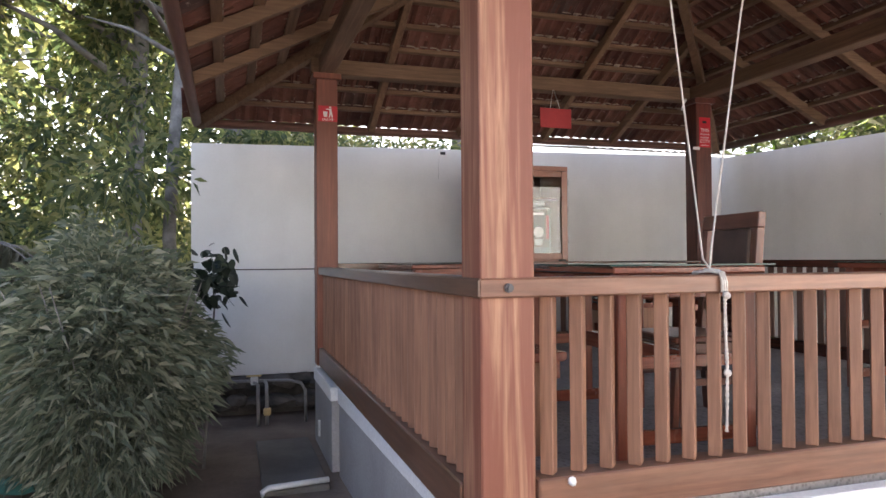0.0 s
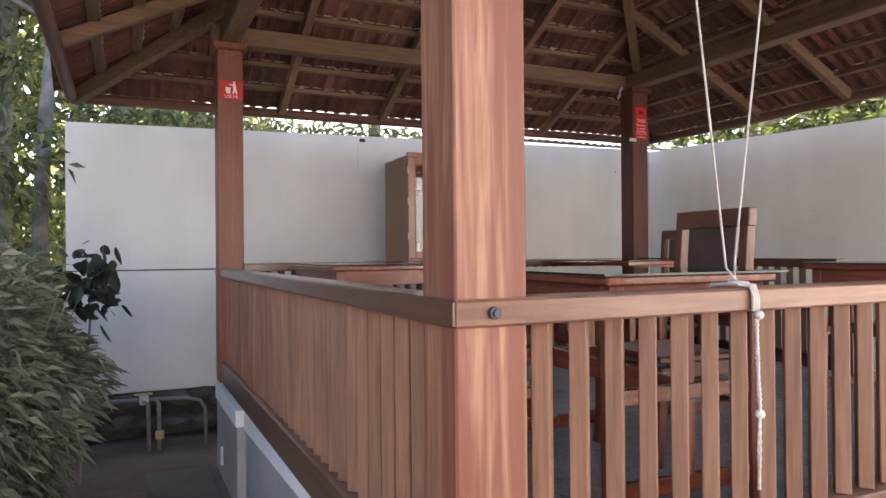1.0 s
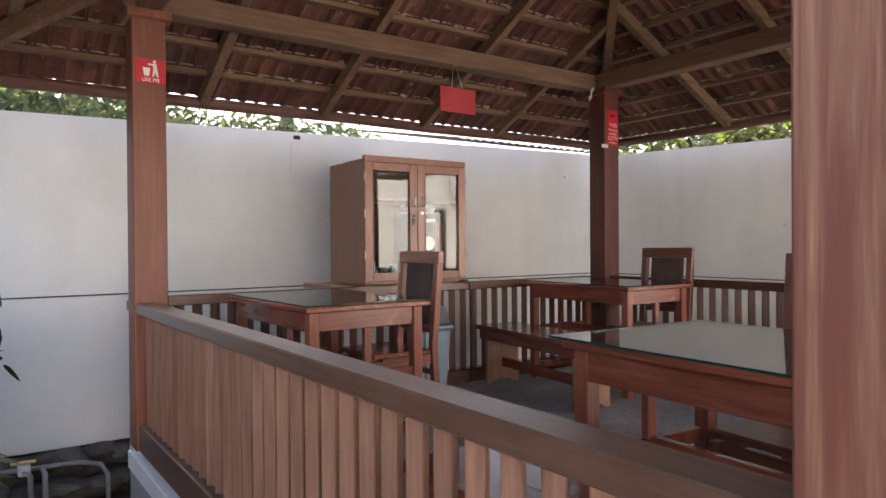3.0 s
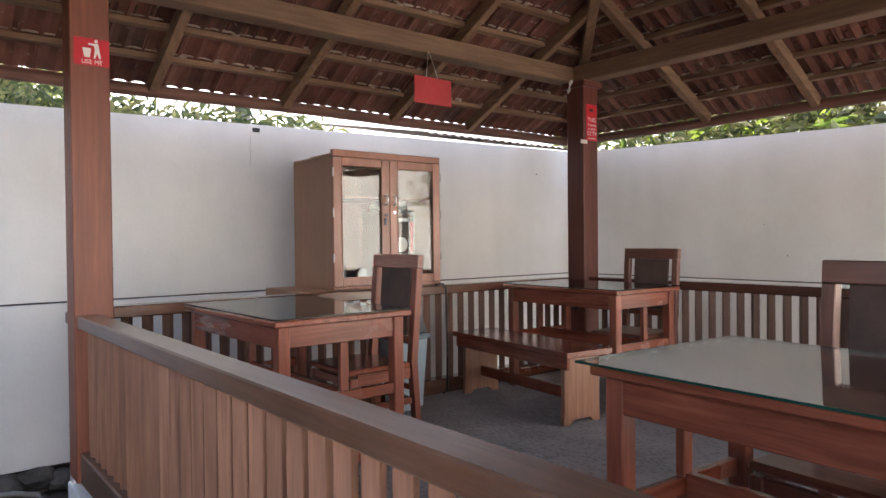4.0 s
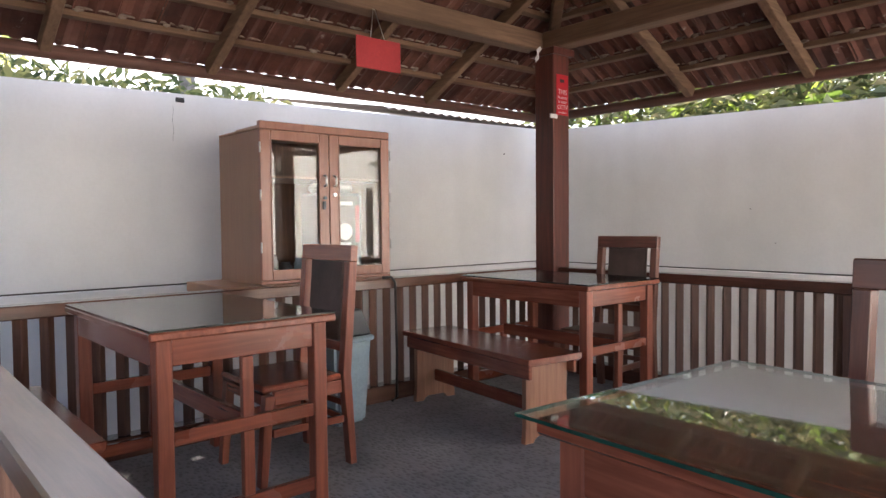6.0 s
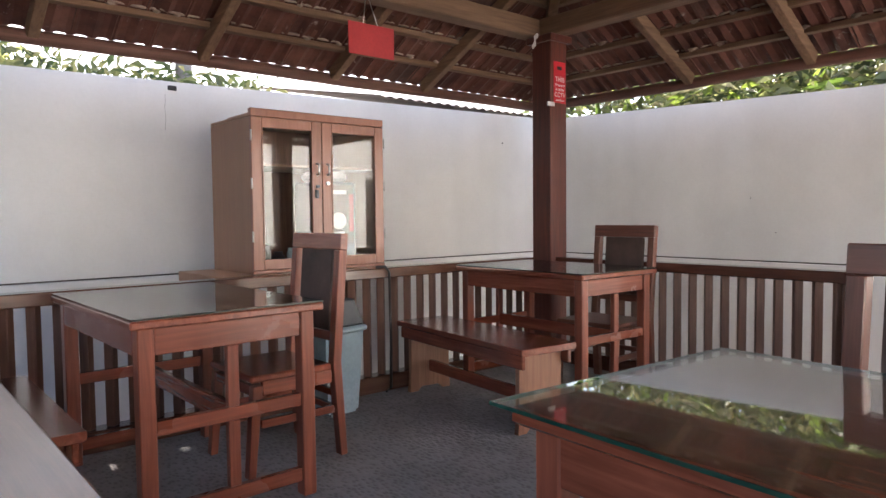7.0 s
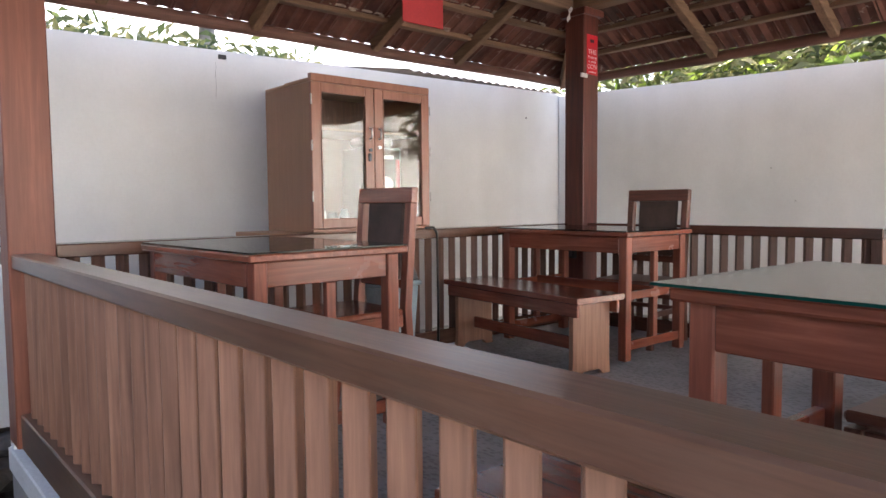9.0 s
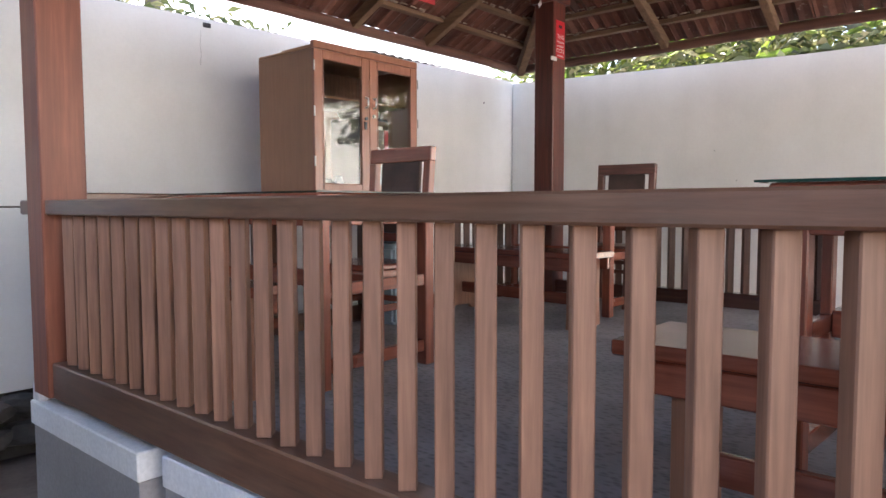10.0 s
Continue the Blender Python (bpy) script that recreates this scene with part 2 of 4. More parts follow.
def ribbed_carpet(name):
    """Worn grey needle-felt: small woven dimples, trodden patches and pale dust."""
    m, n, l, b = material(name, 0.95)
    v, _ = coords(n, l, (1, 1, 1), 0.0)
    base = ramp(n, l, noise_tex(n, l, v, 1.5, 6.0), [(0.3, (0.15, 0.142, 0.146)), (0.52, (0.22, 0.21, 0.215)), (0.72, (0.3, 0.286, 0.29))])
    cells = n.new("ShaderNodeTexVoronoi")
    cells.inputs["Scale"].default_value = 58.0
    sv, _ = coords(n, l, (1.0, 0.55, 1.0), 0.0)
    l.new(sv, cells.inputs["Vector"])
    base = mix(n, l, "MULTIPLY", 0.75, base, ramp(n, l, cells.outputs["Distance"], [(0.1, (0.62, 0.62, 0.62)), (0.55, (1.25, 1.25, 1.25))]))
    dust = ramp(n, l, noise_tex(n, l, v, 11.0, 7.0, 0.75), [(0.55, (0, 0, 0)), (0.75, (0.5, 0.5, 0.5))])
    base = mix(n, l, "MIX", dust, base, (0.34, 0.31, 0.3))
    l.new(base, b.inputs["Base Color"])
    bump(n, l, b, cells.outputs["Distance"], 0.6, 0.004)
    return m


carpet = ribbed_carpet("carpet")


def thin_glass(name, tint):
    """Sheet glass: clear and unbent, with a polished surface that gleams at low angles."""
    m, n, l, b = material(name)
    n.remove(b)
    clear, gloss, mx = n.new("ShaderNodeBsdfTransparent"), n.new("ShaderNodeBsdfGlossy"), n.new("ShaderNodeMixShader")
    clear.inputs[0].default_value = (*tint, 1)
    gloss.inputs["Roughness"].default_value = 0.015
    lw = n.new("ShaderNodeLayerWeight")
    lw.inputs[0].default_value = 0.5
    pw = n.new("ShaderNodeMath")
    pw.operation = "POWER"
    l.new(lw.outputs["Facing"], pw.inputs[0])
    pw.inputs[1].default_value = 5.0
    fr = n.new("ShaderNodeMath")
    fr.operation = "MULTIPLY_ADD"
    fr.inputs[1].default_value, fr.inputs[2].default_value = 0.945, 0.055
    l.new(pw.outputs[0], fr.inputs[0])
    l.new(fr.outputs[0], mx.inputs[0])
    l.new(clear.outputs[0], mx.inputs[1])
    l.new(gloss.outputs[0], mx.inputs[2])
    l.new(mx.outputs[0], n["Material Output"].inputs[0])
    return m


pane_glass = thin_glass("pane_glass", (0.96, 0.98, 0.97))
sheet_glass = thin_glass("sheet_glass", (0.93, 0.97, 0.955))
edge_shut = mottled("edge_shut_glass", (0.003, 0.008, 0.007), (0.006, 0.014, 0.012), 6.0, 0.15, 0.02)
house_paint = mottled("house_paint", (0.8, 0.79, 0.77), (0.86, 0.855, 0.84), 1.4, 0.8, 0.1)
edge_glass = mottled("edge_glass", (0.004, 0.034, 0.026), (0.008, 0.055, 0.042), 6.0, 0.12, 0.02)


# ---- building helpers ----
def block(x0, x1, y0, y1, z0, z1, bevel=0.003, bm=None):
    """A box between two corners with softened edges; added to bm where that is given."""
    one = bmesh.new()
    bmesh.ops.create_cube(one, size=1.0)
    for v in one.verts:
        v.co = Vector(((x0 + x1) / 2 + v.co.x * (x1 - x0), (y0 + y1) / 2 + v.co.y * (y1 - y0), (z0 + z1) / 2 + v.co.z * (z1 - z0)))
    if bevel:
        bmesh.ops.bevel(one, geom=one.edges[:], offset=bevel, segments=1, affect="EDGES")
    return merge(bm, one)


def merge(bm, one):
    if bm is None:
        return one
    me = bpy.data.meshes.new("t")
    one.to_mesh(me)
    one.free()
    bm.from_mesh(me)
    bpy.data.meshes.remove(me)
    return bm


def bar(a, b, w, h, bevel=0.003, bm=None):
    """A squared timber from a to b, w wide and h deep, upright as far as it can be."""
    a, b = Vector(a), Vector(b)
    one = block(-w / 2, w / 2, 0, (b - a).length, -h / 2, h / 2, bevel)
    d = (b - a).normalized()
    side = d.cross(Vector((0, 0, 1)))
    side = side.normalized() if side.length > 1e-4 else Vector((1, 0, 0))
    up = side.cross(d)
    one.transform(Matrix.Translation(a) @ Matrix((side, d, up)).transposed().to_4x4())
    return merge(bm, one)


def rod(points, r, sides=8, bm=None):
    """A round bar along a run of points."""
    one = bmesh.new()
    pts = [Vector(p) for p in points]
    rings = []
    for i, p in enumerate(pts):
        d = (pts[min(i + 1, len(pts) - 1)] - pts[max(i - 1, 0)]).normalized()
        s = d.cross(Vector((0.31, 0.2, 0.93)) if abs(d.z) < 0.9 else Vector((1, 0.1, 0))).normalized()
        u = s.cross(d)
        rr = r[i] if isinstance(r, (list, tuple)) else r
        rings.append([one.verts.new(p + rr * (math.cos(k * math.tau / sides) * s + math.sin(k * math.tau / sides) * u)) for k in range(sides)])
    for a, b in zip(rings, rings[1:]):
        for k in range(sides):
            one.faces.new((a[k], a[(k + 1) % sides], b[(k + 1) % sides], b[k])).smooth = True
    one.faces.new(rings[0][::-1])
    one.faces.new(rings[-1])
    bmesh.ops.recalc_face_normals(one, faces=one.faces[:])
    return merge(bm, one)


def prism(outline, y0, y1, bevel=0.0, bm=None):
    """A flat outline of (x, z) pushed from y0 to y1."""
    one = bmesh.new()
    a = [one.verts.new((x, y0, z)) for x, z in outline]
    b = [one.verts.new((x, y1, z)) for x, z in outline]
    one.faces.new(a)
    one.faces.new(b[::-1])
    for i in range(len(a)):
        j = (i + 1) % len(a)
        one.faces.new((a[j], a[i], b[i], b[j]))
    bmesh.ops.recalc_face_normals(one, faces=one.faces[:])
    if bevel:
        bmesh.ops.bevel(one, geom=one.edges[:], offset=bevel, segments=1, affect="EDGES")
    return merge(bm, one)


def mesh_of(name, bm, mat):
    me = bpy.data.meshes.new(name)
    bm.to_mesh(me)
    bm.free()
    me.materials.append(mat)
    return me


def part(name, bm, mat, parent, label=""):
    ob = new(name, mesh_of(name, bm, mat))
    ob.parent = parent
    return tagged(ob, label)


def piece(name, me, parent, m):
    ob = new(name, me)
    ob.parent = parent
    ob.matrix_basis = m
    return ob


def thing(name, label, category, group="", kind="", at=(0, 0, 0), turn=0):
    ob = new(name)
    ob.matrix_basis = pose(*at, 0, 0, turn)
    ob.empty_display_size = 0.1
    return tagged(ob, label, category, group, kind)


def solid(name, bm, mat, label, category, kind="", group=""):
    return tagged(new(name, mesh_of(name, bm, mat)), label, category, group, kind)


def leaves(name, spots, ways, size, mat, width=0.35, droop=0.25, seed=1, oval=False):
    """A mesh of many folded leaves at the given spots, each growing along its way."""
    rng = np.random.default_rng(seed)
    p, d = np.asarray(spots, float), np.asarray(ways, float)
    d = d / np.linalg.norm(d, axis=1)[:, None]
    n = len(p)
    s = np.cross(d, rng.normal(size=(n, 3)))
    s /= np.linalg.norm(s, axis=1)[:, None]
    ln = (size * rng.uniform(0.6, 1.3, n))[:, None]
    tip = p + d * ln + np.array([0, 0, -1.0]) * ln * droop * rng.uniform(0.3, 1.4, n)[:, None]
    mid = p + d * ln * 0.45
    up = np.cross(s, d)
    a = mid + s * ln * width * 0.5 + up * ln * 0.05
    b = mid - s * ln * width * 0.5 + up * ln * 0.05
    if oval:
        ring = [p]
        for f, k in ((0.12, 0.34), (0.4, 0.5), (0.72, 0.36), (1.0, 0.0), (0.72, -0.36), (0.4, -0.5), (0.12, -0.34)):
            ring.append(p * (1 - f) + tip * f + s * ln * width * k + up * ln * 0.1 * abs(k))
        verts = np.stack(ring, 1).reshape(-1, 3)
        i = np.arange(n)[:, None] * 8
        faces = np.concatenate([i + [0, 1, 2, 3, 4], i + [0, 4, 5, 6, 7]], 0)
    else:
        verts = np.stack([p, a, tip, b], 1).reshape(-1, 3)
        i = np.arange(n)[:, None] * 4
        faces = np.concatenate([i + [0, 1, 2], i + [0, 2, 3]], 0)
    me = bpy.data.meshes.new(name)
    me.from_pydata(verts.tolist(), [], faces.tolist())
    me.materials.append(mat)
    return me


def flat(outline, z0, z1, bevel=0.0):
    """An outline of (x, y) raised from z0 to z1."""
    one = prism(outline, z0, z1, bevel)
    one.transform(Matrix(((1, 0, 0, 0), (0, 0, 1, 0), (0, 1, 0, 0), (0, 0, 0, 1))))
    bmesh.ops.recalc_face_normals(one, faces=one.faces[:])
    return one


# ---- ground, platform and floor ----
GROUND = -0.75
bm = bmesh.new()
STEP = [-400, -60, -20, -8, -4, -2, -1, 0, 0.5, 1, 1.5, 2, 3, 4, 5, 6, 7, 8, 10, 14, 22, 60, 400]
grid = [[bm.verts.new((x, y, GROUND + 0.012 * noise.noise((x * 1.3, y * 1.3, 0)) - 0.015)) for x in STEP] for y in STEP]
for r0, r1 in zip(grid, grid[1:]):
    for k in range(len(STEP) - 1):
        bm.faces.new((r0[k], r0[k + 1], r1[k + 1], r1[k])).smooth = True
solid("ground", bm, soil, "bare trodden brown earth of the yard", "ground", "structure")

PX0, PX1, PY0, PY1 = 1.44, 5.3, 2.1, 6.2
platform = thing("platform", "grey painted masonry platform with a white cap", "platform", kind="structure")
part("masonry", block(PX0, PX1, PY0, PY1, GROUND - 0.1, -0.2, 0.004), grey_paint, platform)
part("masonry", block(1.325, PX0 + 0.2, 5.2, 6.195, GROUND - 0.1, -0.246, 0.004), grey_paint, platform)
part("cap", block(1.315, PX0 + 0.2, 5.19, 6.205, -0.245, -0.14, 0.005), white_paint, platform, "white painted cap course")
part("cap", flat([(1.355, 5.1), (1.425, 2.1), (1.6, 2.1), (1.6, 5.1)], -0.245, -0.135, 0.005), white_paint, platform, "white painted cap course")
part("masonry", flat([(1.365, 5.1), (1.435, 2.2), (1.6, 2.2), (1.6, 5.1)], GROUND - 0.1, -0.246, 0.004), grey_paint, platform)
part("cap", block(1.435, 5.31, 2.03, 2.097, -0.16, -0.045, 0.005), white_paint, platform, "white painted cap course")
solid("floor", block(PX0 + 0.03, PX1 - 0.03, PY0 + 0.03, PY1 - 0.03, -0.13, 0.0, 0.002), carpet, "worn dark grey ribbed carpet floor", "floor", "structure")

# ---- boundary walls ----
WY, WX, WT = 7.33, 6.56, 2.0
north = thing("wall_north", "white limewashed boundary wall with a groove", "wall", kind="structure")
upper = prism([(0.25, 0.712), (6.75, 0.712), (6.75, WT + 0.08), (0.25, WT - 0.03)], WY, WY + 0.2)
part("upper_wall", upper, wall_paint, north)
part("lower_wall", block(0.25, 6.75, WY - 0.012, WY + 0.2, -0.36, 0.7, 0.004), wall_paint, north)
part("joint", block(0.26, 6.74, WY + 0.02, WY + 0.18, 0.69, 0.72, 0), rubble, north)
part("mark", block(2.84, 2.9, WY - 0.008, WY + 0.03, WT - 0.045, WT - 0.012, 0.004), black_plastic, north)
part("mark", rod([(6.05, WY - 0.004, 1.79), (6.052, WY - 0.009, 1.787)], 0.009, 7), rubble, north)
part("crack", rod([(2.82 + 0.004 * math.sin(q * 1.7), WY - 0.0008, 1.93 - 0.035 * q) for q in range(8)], 0.0009, 4), rubble, north)
east = thing("wall_east", "white limewashed boundary wall with a groove", "wall", kind="structure")
for my, mz in ((5.1, 1.2), (4.9, 0.93)):
    part("mark", rod([(WX - 0.003, my, mz), (WX - 0.006, my, mz)], 0.0045, 6), rubble, east)
side = prism([(3.2, 0.712), (WY - 0.014, 0.712), (WY - 0.014, WT + 0.05), (4.4, WT - 0.045), (3.2, WT - 0.06)], 0, 0.2)
side.transform(Matrix(((0, 1, 0, WX), (1, 0, 0, 0), (0, 0, 1, 0), (0, 0, 0, 1))))
bmesh.ops.recalc_face_normals(side, faces=side.faces[:])
part("upper_wall", side, wall_paint, east)
part("lower_wall", block(WX - 0.012, WX + 0.2, 3.2, WY - 0.016, GROUND - 0.1, 0.7, 0.004), wall_paint, east)
part("joint", block(WX + 0.02, WX + 0.18, 3.25, WY - 0.03, 0.69, 0.72, 0), rubble, east)
solid("wall_south", flat([(-6, -5.6), (4.2, -5.6), (4.2, -1.3), (12, -1.3), (12, -1.6), (4.5, -1.6), (4.5, -5.9), (-6, -5.9)], GROUND - 0.1, 3.6), house_paint, "plain white house wall", "wall", "structure")

# rough stone footing under the boundary wall
footing = thing("stone_footing", "dark damp rubble footing under the white wall", "footing", kind="structure")
rs = random.Random(5)
part("core", block(0.2, 6.75, WY + 0.05, WY + 0.25, GROUND - 0.1, -0.365, 0.01), rubble, footing)
for i in range(44):
    one = bmesh.new()
    bmesh.ops.create_icosphere(one, subdivisions=2, radius=1.0)
    w = rs.uniform(0.1, 0.24)
    for v in one.verts:
        k = 1 + 0.3 * noise.noise(v.co * 1.4 + Vector((i * 3.1, 0, 0)))
        v.co = Vector((v.co.x * w * k, v.co.y * 0.11 * k, v.co.z * rs.uniform(0.07, 0.075) * k))
    one.transform(pose(0.2 + (i % 22) * 0.16 + rs.uniform(-0.05, 0.05), WY + 0.02 + rs.uniform(-0.05, 0.02), -0.45 - 0.17 * (i // 22) + rs.uniform(-0.03, 0.03), 0, rs.uniform(-15, 15), 0))
    part("stone", one, rubble, footing)

# ---- posts ----
def post(x0, x1, y0, y1, mat, label):
    t = thing("post", label, "post", "roof posts")
    part("shaft", block(x0, x1, y0, y1, -0.1, 2.395, 0.006), mat, t)
    part("bracket", block(x0 - 0.03, x1 + 0.03, y0 - 0.03, y1 + 0.03, 2.345, 2.397, 0.006), mat, t)
    return t


P = [(1.342, 1.526, 2.108, 2.288), (1.318, 1.5, 5.99, 6.16), (5.075, 5.257, 5.875, 6.055), (5.075, 5.257, 2.108, 2.288)]
post(*P[0], post_wood, "light reddish teak corner post of the shelter")
post(*P[1], post_red, "reddish brown teak corner post with a red sign")
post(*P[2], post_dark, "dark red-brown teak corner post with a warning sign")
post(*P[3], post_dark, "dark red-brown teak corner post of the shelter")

# ---- railings ----
RT = 0.735
def railing(label, a, b, along, fixed, proud, mats, step, first, lo, hi, top_mat, z0=-0.02, z1=0.1, mitre=None, rt=RT):
    """A run of upright slats between a top and a bottom rail. fixed: the slats' middle line; proud: the outer side's sign."""
    t = thing("railing", label, "railing", "railings")
    def bx(u0, u1, v0, v1, z0, z1, bev):
        return block(u0, u1, v0, v1, z0, z1, bev) if along == "x" else block(v0, v1, u0, u1, z0, z1, bev)
    o, i = fixed + proud * 0.055, fixed - proud * 0.055
    part("top_rail", flat(mitre, rt - 0.062, rt, 0.006) if mitre else bx(a, b, min(o, i), max(o, i), rt - 0.062, rt, 0.006), top_mat, t)
    part("bottom_rail", bx(lo, hi, min(o, i) + 0.004, max(o, i) - 0.004, z0, z1, 0.006), top_mat, t)
    rod4 = block(-0.0222, 0.0222, -0.0222, 0.0222, z1 + 0.001, rt - 0.0625, 0.003)     # square, set cornerwise
    rod4.transform(pose(0, 0, 0, 0, 0, 40 if along == "y" else 45))
    me = mesh_of("baluster", rod4, mats)
    k = 0
    u = first
    while u < hi - 0.03:
        if u > lo + 0.03:
            piece("baluster", me, t, pose(u, fixed, 0) if along == "x" else pose(fixed, u, 0))
        u += step
    return t


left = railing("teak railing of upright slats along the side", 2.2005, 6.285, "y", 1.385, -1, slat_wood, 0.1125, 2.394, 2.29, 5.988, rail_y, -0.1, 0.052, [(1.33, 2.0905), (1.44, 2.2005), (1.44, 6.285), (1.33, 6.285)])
front = railing("teak railing of upright slats with a bolted corner", 1.33, 5.27, "x", 2.145, -1, slat_wood, 0.1075, 1.5875, 1.53, 5.07, rail_x, mitre=[(1.3305, 2.09), (5.27, 2.09), (5.27, 2.2), (1.4405, 2.2)])
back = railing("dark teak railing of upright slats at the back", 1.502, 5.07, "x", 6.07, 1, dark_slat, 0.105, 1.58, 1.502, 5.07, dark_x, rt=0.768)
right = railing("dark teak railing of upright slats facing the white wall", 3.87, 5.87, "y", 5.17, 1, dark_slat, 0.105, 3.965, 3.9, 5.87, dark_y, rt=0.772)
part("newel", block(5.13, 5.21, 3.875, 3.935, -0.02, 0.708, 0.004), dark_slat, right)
part("paint_blob", rod([(1.64, 2.094, 0.085), (1.642, 2.085, 0.087), (1.644, 2.08, 0.09)], [0.014, 0.016, 0.006], 8), white_paint, front, "blob of dried white paint")
bolt = rod([(1.426, 2.09, RT - 0.03), (1.426, 2.076, RT - 0.03)], 0.0145, 10)
part("bolt", rod([(1.426, 2.08, RT - 0.03), (1.426, 2.067, RT - 0.03)], 0.0095, 6, bolt), dark_iron, front, "dark iron bolt head")
part("packing", block(1.325, 1.37, 6.13, 6.2, -0.139, -0.061, 0.004), white_paint, left)

# ---- roof ----
EX, EY, HX, HY = 3.285, 4.145, 2.955, 2.855      # middle and half-lengths of the eaves
SL = 0.5                                          # rise per metre inward
NF = math.sqrt(1 + SL * SL)
def zb(d):
    return 2.07 + SL * d
roof = thing("tiled_roof", "hipped clay-tile roof on rough timber rafters", "roof", kind="structure")
for y in (6.07, 2.2):
    part("beam", block(1.28, 5.3, y - 0.07, y + 0.07, 2.398, 2.53, 0.008), roof_x, roof)
for x in (1.41, 5.165):
    part("beam", block(x - 0.07, x + 0.07, 2.271, 5.999, 2.398, 2.53, 0.008), roof_y, roof)

SIDES = [  # name, frame: u along the eave, w inward
    (Vector((EX, EY + HY, 0)), Vector((1, 0, 0)), Vector((0, -1, 0)), HX, HY, "x"),
    (Vector((EX + HX, EY, 0)), Vector((0, -1, 0)), Vector((-1, 0, 0)), HY, HY, "y"),
    (Vector((EX - HX, EY, 0)), Vector((0, 1, 0)), Vector((1, 0, 0)), HY, HY, "y"),
    (Vector((EX, EY - HY, 0)), Vector((-1, 0, 0)), Vector((0, 1, 0)), HX, HY, "x"),
]
RAFTERS = [(-1.295, -0.34, 0.64, 1.495), (-1.285, -0.38, 0.5, 1.4), (-1.4, -0.5, 0.4, 1.3), (-1.4, -0.45, 0.5, 1.4)]
rr = random.Random(11)
tile_bm = bmesh.new()                              # one clay tile, waved across, lying along +y
NW = 6
cols = [(-0.118 + 0.236 * i / NW) for i in range(NW + 1)]
def wave(x):
    return 0.015 * math.cos(x / 0.118 * math.pi * 2)
lay = {}
for top in (0, 1):
    for j, y in enumerate((0.0, 0.4)):
        for i, x in enumerate(cols):
            lay[top, j, i] = tile_bm.verts.new((x, y, wave(x) + 0.013 * top))
for i in range(NW):
    tile_bm.faces.new((lay[1, 0, i], lay[1, 0, i + 1], lay[1, 1, i + 1], lay[1, 1, i]))
    tile_bm.faces.new((lay[0, 0, i], lay[0, 1, i], lay[0, 1, i + 1], lay[0, 0, i + 1]))
    for j in (0, 1):
        q = (lay[0, j, i], lay[0, j, i + 1], lay[1, j, i + 1], lay[1, j, i])
        tile_bm.faces.new(q if j == 0 else q[::-1])
for i in (0, NW):
    q = (lay[0, 0, i], lay[1, 0, i], lay[1, 1, i], lay[0, 1, i])
    tile_bm.faces.new(q if i == 0 else q[::-1])
tile_me = mesh_of("tile", tile_bm, clay)
tile_np = np.array([v.co[:] for v in tile_me.vertices])
tile_faces = [tuple(p.vertices) for p in tile_me.polygons]
rest_v, rest_f = [], []
single = []
for s, (org, u, w, half, deep, ax) in enumerate(SIDES):
    def at(uu, d, lift=0.0):
        return org + u * uu + w * d + Vector((0, 0, zb(d) + lift))
    tm, fm = (roof_x, fascia_x) if ax == "x" else (roof_y, fascia_y)
    rm = roof_y if ax == "x" else roof_x
    for uu in RAFTERS[s]:                           # rafters
        d1 = min(deep, half - abs(uu)) - 0.02
        part("rafter", bar(at(uu, 0.02, 0.05), at(uu, d1, 0.05), 0.062, 0.088, 0.005), rm, roof)
    ln = half + 0.02
    part("fascia", rod([at(-ln + 2 * ln * q / 8, -0.01, 0.047 + 0.005 * math.sin(q * 2.1 + s)) for q in range(9)], 0.043, 10), fm, roof, "reddish round eave pole")
    d = 0.205
    while d < deep - 0.05:                          # battens, each with a thin run of mortar on its upper edge
        h = half - d
        part("batten", bar(at(-h, d, 0.108), at(h, d, 0.108), 0.07, 0.036, 0.004), tm, roof)
        lump = bmesh.new()
        uu = -h
        while uu < h - 0.12:
            w0 = rr.uniform(0.12, 0.3)
            e1 = min(uu + w0, h)
            if rr.random() < 0.9:
                q0, q1, q2 = (rr.uniform(-0.005, 0.005) for _ in range(3))
                rod([at(uu, d + 0.036 + q0, 0.124), at((uu + e1) / 2, d + 0.037 + q1, 0.122), at(e1, d + 0.036 + q2, 0.124)], [0.006, rr.uniform(0.007, 0.012), 0.005], 5, lump)
            if rr.random() < 0.55:
                uc = uu + rr.uniform(0.02, w0)
                rod([at(uc, d + 0.03, 0.117), at(uc + 0.02, d + 0.034, 0.112), at(uc + rr.uniform(0.035, 0.06), d + 0.032, 0.117)], [0.007, rr.uniform(0.012, 0.018), 0.006], 5, lump)
            uu += w0 + rr.uniform(-0.01, 0.03)
        tagged(part("mortar_bead", lump, mortar, roof, "rough pale mortar bead"), kind="stuff")
        d += 0.255
    row = 0
    d = -0.06
    tilt = Matrix((u, (w + Vector((0, 0, SL))).normalized(), u.cross((w + Vector((0, 0, SL))).normalized()))).transposed().to_4x4()
    while d < deep:
        h = half - d - 0.02
        uu = -h + 0.1 * (row % 2) + rr.uniform(0, 0.03)
        while uu < h + 0.05:
            m = Matrix.Translation(at(uu, d, 0.138)) @ tilt @ pose(rr.uniform(-0.004, 0.004), 0, 0, -2.3 + rr.uniform(-0.5, 0.5), rr.uniform(-0.8, 0.8), rr.uniform(-1.2, 1.2))
            single.append((0 if s < 3 and row < 5 else 1, row, m))
            uu += 0.222
        row += 1
        d += 0.255
